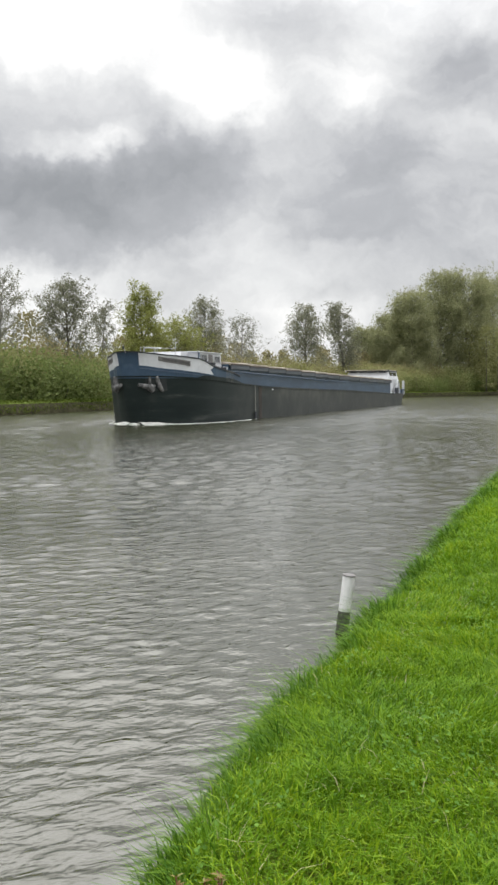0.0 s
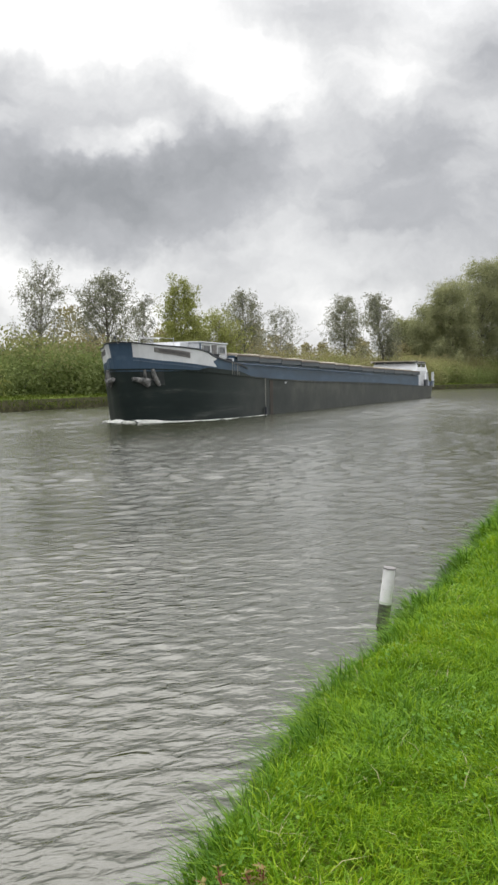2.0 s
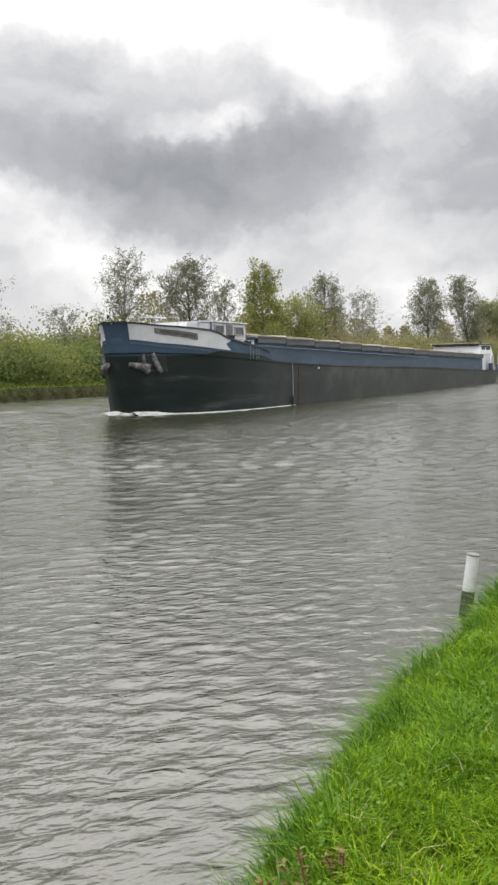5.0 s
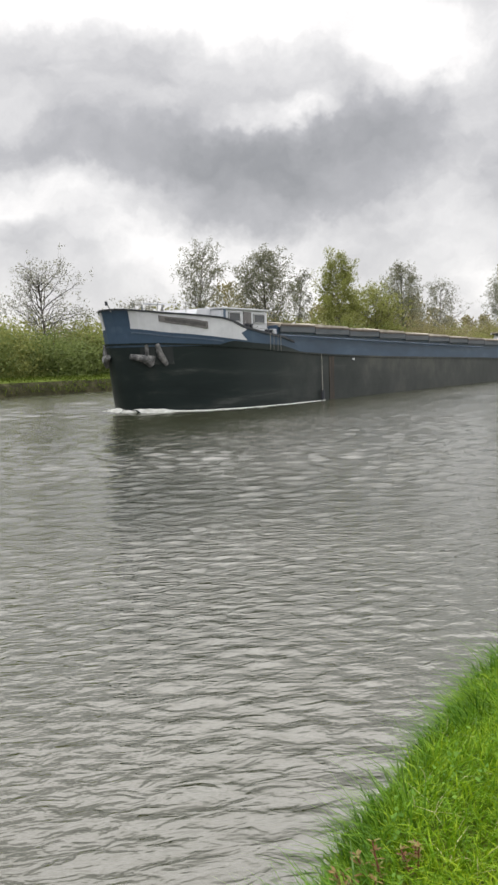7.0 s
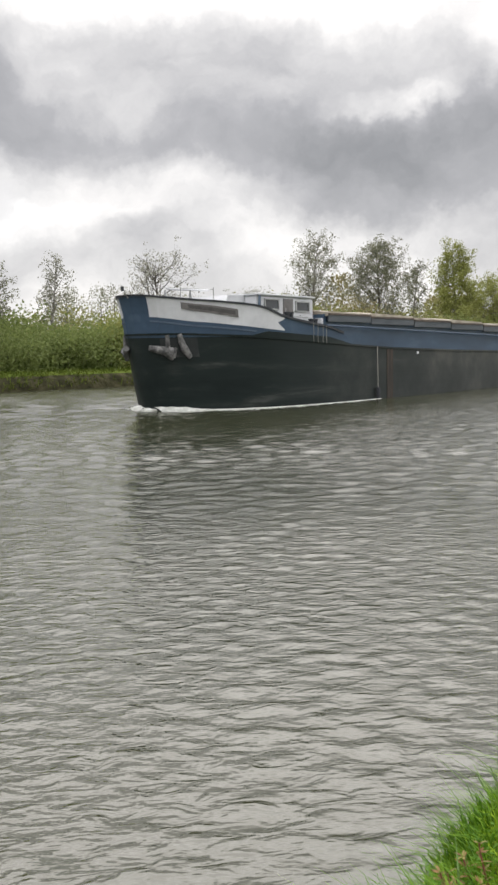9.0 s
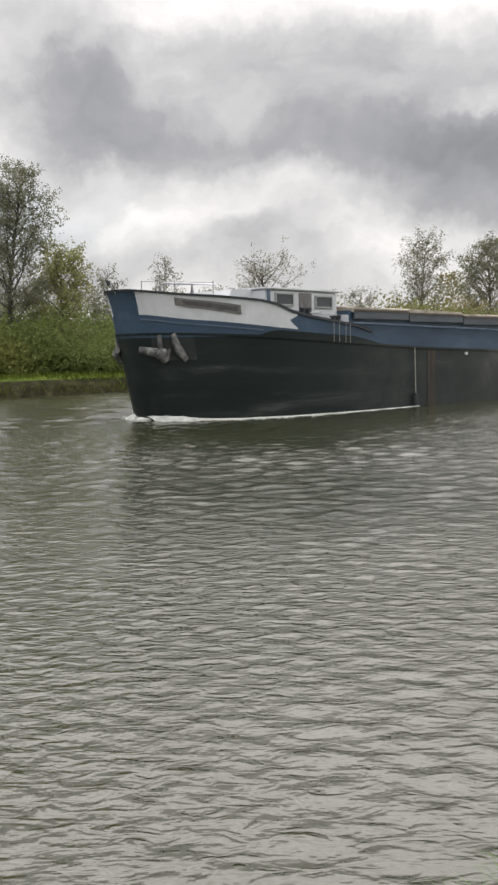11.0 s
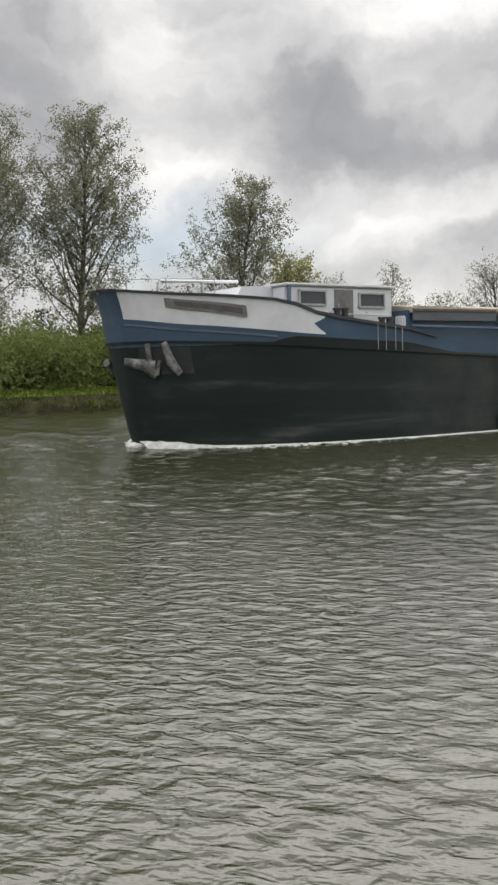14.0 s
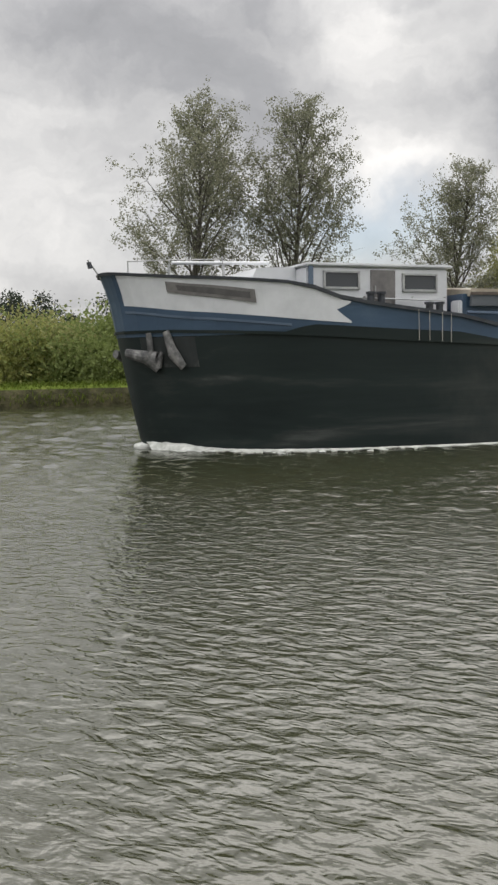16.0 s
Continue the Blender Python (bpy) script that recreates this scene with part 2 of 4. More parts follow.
HULL_BLACK = surface("black_hull_paint", [(0.3, (0.004, 0.009, 0.009)), (0.55, (0.009, 0.016, 0.015)), (0.64, (0.022, 0.028, 0.026)), (0.76, (0.075, 0.08, 0.075))], scale=0.7, rough=0.5, bump=0.25, bump_scale=3, stretch=(1, 0.16, 2.6), bump_dist=0.02, spec=0.3)
def hull_material():
    """Black bow paint wearing to scuffed grey along the side, the grey lifted for haze."""
    m = HULL_BLACK.copy()
    m.name = "hull_paint_wearing_aft"
    t = m.node_tree
    bsdf = t.nodes["Principled BSDF"]
    black = bsdf.inputs["Base Color"].links[0].from_socket
    tc = t.nodes.new("ShaderNodeTexCoord")
    split = t.nodes.new("ShaderNodeSeparateXYZ")
    t.links.new(tc.outputs["Object"], split.inputs[0])
    blot = node(t, "ShaderNodeTexNoise", scale=0.5, detail=5.0, rough=0.65)
    t.links.new(tc.outputs["Object"], blot.inputs["Vector"])
    along = math_node(t, "MULTIPLY_ADD", blot.outputs[0], 9.0, split.outputs[1])
    wear_haze = t.nodes.new("ShaderNodeMapRange")
    for i, v in enumerate((9.5, 20.0, 0.0, 1.0)):
        wear_haze.inputs[i + 1].default_value = v
    t.links.new(along, wear_haze.inputs[0])
    # worn grey, raised further so the colour also carries distance haze
    grey = ramp(t, blot.outputs[0], [(0.3, (0.020, 0.024, 0.022)), (0.5, (0.038, 0.042, 0.039)), (0.7, (0.075, 0.076, 0.067))])
    mixed = t.nodes.new("ShaderNodeMixRGB")
    t.links.new(wear_haze.outputs[0], mixed.inputs[0])
    t.links.new(black, mixed.inputs[1])
    t.links.new(grey, mixed.inputs[2])
    t.links.new(mixed.outputs[0], bsdf.inputs["Base Color"])
    return m


HULL_SIDE = hull_material()
HULL_BLUE = surface("blue_hull_paint", [(0.3, (0.023, 0.045, 0.078)), (0.55, (0.037, 0.070, 0.116)), (0.75, (0.08, 0.12, 0.17))], scale=0.8, rough=0.45, bump=0.15, bump_scale=4, stretch=(1, 0.4, 1.5))
BLUE_GREY = surface("faded_blue_grey_paint", [(0.3, (0.045, 0.07, 0.115)), (0.7, (0.10, 0.14, 0.19))], scale=1.2, rough=0.55, bump=0.15, bump_scale=5)
WHITE_PAINT = surface("white_boat_paint", [(0.3, (0.48, 0.49, 0.51)), (0.6, (0.60, 0.61, 0.63))], scale=1.4, rough=0.4, bump=0.1, bump_scale=6)
GREY_PLATE = surface("weathered_grey_plate", [(0.3, (0.10, 0.095, 0.095)), (0.7, (0.18, 0.17, 0.165))], scale=4, rough=0.6, bump=0.15)
PLATE_BAR = surface("dark_plate_lettering", [(0.3, (0.06, 0.057, 0.057)), (0.7, (0.10, 0.095, 0.095))], scale=6, rough=0.6, bump=0)
RUST_STRIP = surface("rust_brown_plate", [(0.3, (0.014, 0.012, 0.010)), (0.55, (0.035, 0.027, 0.020)), (0.75, (0.075, 0.05, 0.035))], scale=1.6, rough=0.75, bump=0.3, bump_scale=6, stretch=(1, 2, 0.5))
SCUFFED = surface("scuffed_anchor_recess", [(0.45, (0.008, 0.012, 0.012)), (0.60, (0.016, 0.020, 0.020)), (0.72, (0.06, 0.062, 0.06))], scale=3.0, rough=0.65, bump=0.3, bump_scale=12)
DARK_TRIM = surface("dark_trim_paint", [(0.3, (0.02, 0.022, 0.028)), (0.7, (0.05, 0.055, 0.065))], scale=5, rough=0.5, bump=0.1)
HATCH = surface("weathered_hatch_cover", [(0.3, (0.20, 0.17, 0.13)), (0.55, (0.36, 0.32, 0.26)), (0.75, (0.50, 0.46, 0.39))], scale=1.3, rough=0.6, bump=0.2, bump_scale=8, rand=0.2)
HATCH_EDGE = surface("rusty_hatch_edge", [(0.3, (0.05, 0.043, 0.04)), (0.7, (0.12, 0.09, 0.07))], scale=3, rough=0.75, bump=0.2)
SLATE = surface("slate_grey_paint", [(0.3, (0.045, 0.055, 0.066)), (0.7, (0.10, 0.11, 0.12))], scale=1.5, rough=0.6, bump=0.15, stretch=(1, 0.4, 2))
STEEL = surface("galvanised_steel", [(0.3, (0.30, 0.31, 0.32)), (0.7, (0.5, 0.5, 0.5))], scale=6, rough=0.4, metal=0.7, bump=0.1)
ANCHOR = surface("pale_weathered_anchor", [(0.35, (0.035, 0.036, 0.036)), (0.5, (0.10, 0.10, 0.098)), (0.68, (0.24, 0.235, 0.23))], scale=5, rough=0.7, bump=0.3)
DECK = surface("grey_deck_paint", [(0.3, (0.07, 0.08, 0.09)), (0.7, (0.14, 0.15, 0.16))], scale=2, rough=0.7, bump=0.2)
ROPE = surface("pale_rope", [(0.3, (0.25, 0.24, 0.21)), (0.7, (0.42, 0.4, 0.36))], scale=30, rough=0.9, bump=0.3)
FOAM = surface("white_foam", [(0.3, (0.30, 0.31, 0.28)), (0.7, (0.62, 0.63, 0.60))], scale=7, rough=0.8, bump=0.5, bump_scale=18, bump_dist=0.04)
POST_WHITE = surface("scuffed_white_post_paint", [(0.3, (0.50, 0.50, 0.49)), (0.6, (0.70, 0.70, 0.69))], scale=9, rough=0.6, bump=0.2)
POST_WOOD = surface("wet_dark_wood", [(0.3, (0.035, 0.033, 0.028)), (0.7, (0.10, 0.095, 0.08))], scale=9, rough=0.8, bump=0.5, stretch=(1, 1, 0.2))


def glass_material():
    m = bpy.data.materials.new("dark_cabin_glass")
    m.use_nodes = True
    b = m.node_tree.nodes["Principled BSDF"]
    b.inputs["Base Color"].default_value = (0.05, 0.055, 0.06, 1)
    b.inputs["Roughness"].default_value = 0.12
    return m


GLASS = glass_material()


# ---------------------------------------------------------------- mesh helpers
def mesh_of(name, verts, faces, material, smooth=False):
    me = bpy.data.meshes.new(name)
    me.from_pydata([tuple(v) for v in verts], [], [tuple(f) for f in faces])
    me.materials.append(material)
    if smooth:
        me.polygons.foreach_set("use_smooth", [True] * len(me.polygons))
    me.update()
    return me


def part_mesh(name, me, parent, label="", place=None):
    ob = new(name, me)
    ob.parent = parent
    if place is not None:
        ob.matrix_basis = place
    if label:
        tagged(ob, label)
    return ob


def part(name, bm, material, parent, label="", smooth=False):
    me = bpy.data.meshes.new(name)
    bmesh.ops.recalc_face_normals(bm, faces=bm.faces)
    bm.to_mesh(me)
    bm.free()
    me.materials.append(material)
    if smooth:
        me.polygons.foreach_set("use_smooth", [True] * len(me.polygons))
    return part_mesh(name, me, parent, label)


def box(bm, lo, hi, bevel=0.0):
    lo, hi = Vector(lo), Vector(hi)
    made = bmesh.ops.create_cube(bm, size=1.0, matrix=Matrix.Translation((lo + hi) / 2) @ Matrix.Diagonal((*(hi - lo), 1)))
    if bevel:
        edges = list({e for v in made["verts"] for e in v.link_edges})
        bmesh.ops.bevel(bm, geom=edges, offset=bevel, segments=2, affect="EDGES")
    return bm


def rod(bm, a, b, r, r2=None, n=8):
    a, b = Vector(a), Vector(b)
    d = b - a
    m = Matrix.Translation((a + b) / 2) @ d.to_track_quat("Z", "Y").to_matrix().to_4x4()
    bmesh.ops.create_cone(bm, cap_ends=True, segments=n, radius1=r, radius2=r if r2 is None else r2, depth=d.length, matrix=m)
    return bm


def boxed(lo, hi, bevel=0.0):
    return box(bmesh.new(), lo, hi, bevel)


# ---------------------------------------------------------------- ground and water
def bend(y):
    """How far the canal swings to the right, up the canal."""
    y = np.asarray(y, float)
    return np.where(y < 90, 0.0, np.where(y < 160, 0.0011 * (y - 90) ** 2, 5.39 + 0.4 * (y - 160)))


def bank_edge(y):
    """Where the near bank's turf breaks off to the water."""
    line = np.interp(y, [-5, 1.5, 2.2, 2.7, 3.7, 5, 7.2, 11, 14.6, 30], [-0.97, -1.04, -1.11, -1.22, -1.32, -1.33, -1.31, -1.47, -1.53, -1.76])
    return line + 0.025 * np.sin(y * 4.1) + 0.02 * np.sin(y * 9.3 + 1)


def ground_z(x, y):
    """Height of the near bank's turf."""
    edge = bank_edge(y)
    d = x - edge
    top = 0.40 + 0.05 * np.clip(d, 0, 3) / 3 + 0.025 * np.sin(x * 2.1 + 1.3 * y) * np.clip(d * 2, 0, 1)
    return np.where(d > 0, top - 0.10 * np.exp(-np.clip(d, 0, 9) / 0.12), 0.30 + d * 1.5)


def build_ground():
    ys = np.concatenate([[-1500, -700, -300, -120, -60, -30, -15, -6], np.arange(-2, 20, 0.2), np.arange(20, 100, 4), np.arange(100, 260, 8), [300, 400, 550, 800, 1200, 1800]])
    left = [(-1500, 1.5), (-400, 1.3), (-120, 1.1), (-60, 1.05), (-46, 1.0), (-42.6, 0.95), (-41.3, 0.88), (-40.75, 0.78), (-40.4, 0.45), (-40.25, 0.1), (-40.0, -0.4), (-36, -2.2), (-6, -2.2), (-2.6, -1.4)]
    near = [-1.95, -1.75, -1.6, -1.5, -1.42, -1.36, -1.30, -1.24, -1.18, -1.12, -1.06, -1.0, -0.94, -0.85, -0.6, -0.3, 0, 0.5, 1, 2, 4, 8, 30, 150, 1500]
    verts, faces = [], []
    n = len(left) + len(near)
    for y in ys:
        o = float(bend(y))
        for x, z in left:
            wig = 0.18 * math.sin(y * 0.35) + 0.1 * math.sin(y * 1.1) if -42 < x < -39 else 0.0
            verts.append((x + o + wig, y, z))
        for x in near:
            verts.append((x + o, y, max(-1.3, float(ground_z(x, min(max(y, -5), 40))))))
    for j in range(len(ys) - 1):
        for i in range(n - 1):
            a = j * n + i
            faces.append((a, a + 1, a + n + 1, a + n))
    me = mesh_of("ground", verts, faces, SOIL_GRASS, True)
    me.materials.append(FAR_TURF)
    me.materials.append(BANK_SOIL)
    kinds = [(2 if left[i][0] >= -40.8 else 1) if i < 10 else 0 for i in range(n - 1)]
    me.polygons.foreach_set("material_index", kinds * (len(ys) - 1))
    ob = new("ground", me)
    tagged(ob, "grassy canal banks with a sunken channel between them", "ground", kind="structure")


def build_water():
    near_x = -np.concatenate([np.arange(0.9, 7, 0.042), np.arange(7, 14, 0.08), np.arange(14, 24, 0.14), np.arange(24, 44, 0.25)])
    xs = np.sort(near_x)
    ys = np.concatenate([np.arange(-60, -6, 2.0), np.arange(-6, -1, 0.09), np.arange(-1, 9, 0.045), np.arange(9, 16, 0.09), np.arange(16, 34, 0.17), np.arange(34, 110, 0.3), np.arange(110, 400, 6), np.arange(400, 1500, 50)])
    X, Y = np.meshgrid(xs, ys)
    Z = np.zeros_like(X)
    rng = np.random.default_rng(4)
    damp = np.clip(1.25 - np.hypot(X, Y) / 60, 0.0, 1)
    for k in range(48):
        lam = 0.14 * (1.018 ** k)
        a = radians(125) + rng.normal(0, 0.75)
        amp = 0.0029 * lam * rng.uniform(0.5, 1.2)
        fade = np.clip(1.5 - np.hypot(X, Y) / (lam * 60), 0, 1)
        Z += amp * fade * np.sin((X * math.cos(a) + Y * math.sin(a)) * 2 * math.pi / lam + rng.uniform(0, 6.3))
    Z *= damp
    # wind waves over the middle of the canal, then longer chop over the open reach
    middle = np.clip((np.hypot(X, Y) - 8) / 9, 0, 1)
    for k in range(30):
        lam = 0.34 * (1.026 ** k)
        a = radians(118) + rng.normal(0, 0.75)
        step = np.clip(1.6 - np.hypot(X, Y) / (lam * 75), 0, 1)
        Z += 0.0040 * lam * rng.uniform(0.5, 1.2) * middle * step * np.sin((X * math.cos(a) + Y * math.sin(a)) * 2 * math.pi / lam + rng.uniform(0, 6.3))
    chop = np.clip(np.maximum((Y - 30) / 25, 0.85 * np.clip((-X - 18) / 7, 0, 1)), 0, 1) * np.clip((130 - Y) / 30, 0, 1)
    for k in range(26):
        lam = 0.65 * (1.04 ** k)
        a = radians(115) + rng.normal(0, 0.7)
        step = np.clip(1.6 - np.hypot(X, Y) / (lam * 55), 0, 1)
        Z += 0.0062 * lam * rng.uniform(0.5, 1.2) * chop * step * np.sin((X * math.cos(a) + Y * math.sin(a)) * 2 * math.pi / lam + rng.uniform(0, 6.3))
    nx, ny = len(xs), len(ys)
    verts = np.stack([X + bend(Y), Y, Z], -1).reshape(-1, 3)
    i = np.arange(nx * ny).reshape(ny, nx)
    faces = np.stack([i[:-1, :-1], i[:-1, 1:], i[1:, 1:], i[1:, :-1]], -1).reshape(-1, 4)
    me = bpy.data.meshes.new("water")
    me.from_pydata(verts.tolist(), [], faces.tolist())
    me.materials.append(WATER)
    me.polygons.foreach_set("use_smooth", [True] * len(me.polygons))
    ob = new("water", me)
    tagged(ob, "grey-green rippled canal water reflecting the clouds", "water", kind="structure")
    return ob


build_ground()
water = build_water()


# ---------------------------------------------------------------- the barge; local y runs aft, x towards the near bank
barge = new("barge")
tagged(barge, "long blue and black cargo barge with white bow panels under way", "barge")
HB_DECK = ((0, .06), (.08, .42), (.3, .75), (.7, 1.05), (1.3, 1.34), (1.8, 1.8), (2.5, 2.24), (3.5, 2.62), (4.5, 2.82), (6.5, 3.0), (9, 3.1), (49, 3.1), (51.5, 2.9), (53.2, 2.3), (54.4, 1.4), (55.0, .5))
HB_WATER = ((0, .05), (.15, .3), (.5, .7), (1, 1.15), (2, 1.9), (4, 2.65), (7, 3.0), (10, 3.1), (47, 3.1), (50, 2.5), (52, 1.6), (53.2, .7), (54, .15), (55, .05))
STEM = ((-.8, .8), (-.1, .13), (0, .05), (.3, -.06), (1.2, -.28), (2.45, -.55), (2.9, -.63), (4.2, -.98))
GUNWALE = ((-1, 2.42), (1, 2.42), (3, 2.33), (5.3, 2.2), (7.8, 2.08), (11, 1.92), (15, 1.80), (30, 1.55), (45, 1.16), (56, 1.05))
SHEER = ((-1, 4.02), (.4, 3.71), (2.1, 3.52), (3.4, 3.36), (3.8, 3.22), (4.3, 3.02), (5.1, 2.89), (7.7, 2.57), (8.4, 2.30), (8.8, 2.06))


def lerp(table, v):
    return float(np.interp(v, [p[0] for p in table], [p[1] for p in table]))


def hull_point(u, z, side=1, proud=0.0):
    """A point of the shell: u metres aft of the stem at height z."""
    w = min(max((z + 0.2) / 2.7, 0), 1) ** 0.85
    half = lerp(HB_DECK, u) * w + lerp(HB_WATER, u) * (1 - w)
    if z > 2.5 and u < 8:
        half += (z - 2.5) * 0.05
    y = u + lerp(STEM, z) * max(0.0, 1 - u / 7)
    return (0.0 if u <= 0 else side * (half + proud), y - (proud if u < 0.3 else 0), z)


def shell(stations, lo, hi, rows, proud=0.0, thick=0.0, side=None):
    """A skin over the shell between the heights lo(u) and hi(u), for one side or both."""
    bm = bmesh.new()
    for sd in ((1, -1) if side is None else (side,)):
        layers = []
        for depth in ((proud, proud - thick) if thick else (proud,)):
            grid = []
            for u in stations:
                z0, z1 = lo(u), hi(u)
                grid.append([bm.verts.new(hull_point(u, z0 + (z1 - z0) * k / rows, sd, depth)) for k in range(rows + 1)])
            layers.append(grid)
            for a, b in zip(grid, grid[1:]):
                for k in range(rows):
                    bm.faces.new((a[k], b[k], b[k + 1], a[k + 1]))
        if thick:
            g0, g1 = layers
            m = len(stations)
            for i in range(m - 1):
                for k in (0, rows):
                    bm.faces.new((g0[i][k], g0[i + 1][k], g1[i + 1][k], g1[i][k]))
            for i in (0, m - 1):
                for k in range(rows):
                    bm.faces.new((g0[i][k], g0[i][k + 1], g1[i][k + 1], g1[i][k]))
    bmesh.ops.remove_doubles(bm, verts=bm.verts, dist=0.0005)
    return bm


BOW_U = [0, .04, .08, .15, .3, .5, .7, 1, 1.4, 1.8, 2.2, 2.7, 3.2, 3.7, 4.2, 4.8, 5.4, 6, 7, 8, 9]
ALL_U = BOW_U + [11, 13, 16, 20, 25, 30, 35, 40, 45, 47, 49, 50, 51, 51.5, 52.2, 53.2, 53.8, 54.4, 54.8, 55.0]
part("bow_hull", shell([u for u in ALL_U if u <= 11], lambda u: -0.7, lambda u: lerp(GUNWALE, u), 10), HULL_SIDE, barge, "black painted bow plating with scuffs", True)
part("hull", shell([u for u in ALL_U if u >= 11], lambda u: -0.7, lambda u: lerp(GUNWALE, u), 8), HULL_SIDE, barge, "worn grey-black side plating lifted paler for haze", True)
part("bulwark", shell([u for u in ALL_U if u <= 8.8] + [8.8], lambda u: lerp(GUNWALE, u) - .02, lambda u: lerp(SHEER, u), 4, 0.0, 0.05), HULL_BLUE, barge, "blue bow bulwark")
part("rubbing_strake", shell([u for u in ALL_U if u <= 54.4], lambda u: lerp(GUNWALE, u) - .03, lambda u: lerp(GUNWALE, u) + .03, 1, 0.045, 0.07), HULL_SIDE, barge, "black steel rubbing strake")
part("bulwark_rail", shell([u for u in ALL_U if u <= 8], lambda u: lerp(SHEER, u) - .03, lambda u: lerp(SHEER, u) + .045, 1, 0.05, 0.15), DARK_TRIM, barge, "dark capping rail")


def white_low(u):
    return lerp(((-.2, 3.04), (.9, 2.88), (2.5, 2.70), (3.6, 2.58), (4.6, 2.50)), u)


for sd in (1, -1):
    bow_us = [u for u in BOW_U if .15 <= u <= 3.7]
    part("white_panel", shell(bow_us + [3.95, 4.15], white_low, lambda u: lerp(SHEER, u) - .035, 3, 0.012, 0.02, sd), WHITE_PAINT, barge, "white painted bow panel")
    # swallow-tailed end of the panel
    for lo_f, hi_f in ((.0, .42), (.58, 1.0)):
        part("panel_tail", shell([4.15, 4.3, 4.45], lambda u: white_low(u) + (lerp(SHEER, u) - .035 - white_low(u)) * (lo_f if lo_f == 0 else .5 + .5 * (u - 4.15) / .32 * .9),
                                 lambda u: white_low(u) + (lerp(SHEER, u) - .035 - white_low(u)) * (.5 - .45 * (u - 4.15) / .32 if lo_f == 0 else 1.0), 1, 0.012, 0.02, sd), WHITE_PAINT, barge)
    part("blue_band", shell([u for u in BOW_U if u <= 3.2], lambda u: 2.32 if u < 2.4 else 2.32 + (u - 2.4) * .12, lambda u: white_low(u) - .005, 3, 0.010, 0.02, sd), HULL_BLUE, barge, "blue band under the bow panel")
    part("light_stripe", shell([u for u in BOW_U if .15 <= u <= 3.2], lambda u: white_low(u) - .16, lambda u: white_low(u) - .11, 1, 0.03, 0.03, sd), BLUE_GREY, barge, "pale blue moulding")
    part("upper_strake", shell([3.0, 3.2, 3.4, 3.7, 4.2, 4.8, 5.4, 6, 7, 8, 8.6], lambda u: lerp(GUNWALE, u) - .015, lambda u: lerp(GUNWALE, u) + .01 + .19 * min(1, (u - 3.0) / .6) * min(1, (8.75 - u) / 1.6), 1, 0.013, 0.02, sd), HULL_BLACK, barge, "black strake under the blue bulwark")
    plate = part("name_plate", shell([1.0, 1.4, 1.8, 2.2, 2.55], lambda u: white_low(u) + .37 - .07 * (u - 1), lambda u: white_low(u) + .64 - .07 * (u - 1), 1, 0.035, 0.03, sd), GREY_PLATE, barge, "weathered grey name plate")
    part("lettering_bar", shell([1.1, 1.4, 1.8, 2.2, 2.45], lambda u: white_low(u) + .44 - .07 * (u - 1), lambda u: white_low(u) + .57 - .07 * (u - 1), 1, 0.042, 0.012, sd), PLATE_BAR, plate, "faded lettering")

# decks
def deck_sheet(us, z_of, inset):
    bm = bmesh.new()
    prev = None
    for u in us:
        z = z_of(u)
        p = hull_point(u, z)
        row = [bm.verts.new((sx * max(p[0] - inset, 0.02), p[1] + 0.05, z)) for sx in (-1, 0, 1)]
        if prev:
            for k in range(2):
                bm.faces.new((prev[k], prev[k + 1], row[k + 1], row[k]))
        prev = row
    return bm


part("fore_deck", deck_sheet([u for u in BOW_U if u >= .3], lambda u: lerp(GUNWALE, u) + .28 - .03 * u, 0.04), DECK, barge)
part("side_deck", deck_sheet([u for u in ALL_U if 9 <= u <= 54.4], lambda u: lerp(GUNWALE, u), 0.02), DECK, barge)

# hold coaming and hatch covers
COAM_TOP = ((6.4, 3.18), (15, 3.02), (31, 2.66), (46.2, 2.42))


def coaming():
    bm = bmesh.new()
    us = [7.4] + list(np.linspace(9, 46, 20))
    for sd in (1, -1):
        prev = None
        for u in us:
            x = sd * min(2.6, lerp(HB_DECK, u) - .42)
            row = [bm.verts.new((x, u, lerp(GUNWALE, u) - .05)), bm.verts.new((x, u, lerp(COAM_TOP, u))), bm.verts.new((x - sd * .12, u, lerp(COAM_TOP, u)))]
            if prev:
                bm.faces.new((prev[0], prev[1], row[1], row[0]))
                bm.faces.new((prev[1], prev[2], row[2], row[1]))
            prev = row
    for u in (7.4, 46.0):
        x = min(2.6, lerp(HB_DECK, u) - .42)
        bm.faces.new([bm.verts.new(v) for v in ((-x, u, lerp(GUNWALE, u) - .05), (x, u, lerp(GUNWALE, u) - .05), (x, u, lerp(COAM_TOP, u)), (-x, u, lerp(COAM_TOP, u)))])
    return bm


part("coaming", coaming(), HULL_BLUE, barge, "blue hold coaming")
for sd in (1, -1):
    bm = bmesh.new()
    rod(bm, (sd * 2.75, 7.4, lerp(COAM_TOP, 7.4) - .42), (sd * 2.75, 15, lerp(COAM_TOP, 15) - .44), .035, n=6)
    rod(bm, (sd * 2.75, 14.9, lerp(COAM_TOP, 15) - .44), (sd * 2.75, 31, lerp(COAM_TOP, 31) - .44), .035, n=6)
    part("coaming_rail", bm, BLUE_GREY, barge, "pale blue pipe laid along the coaming")


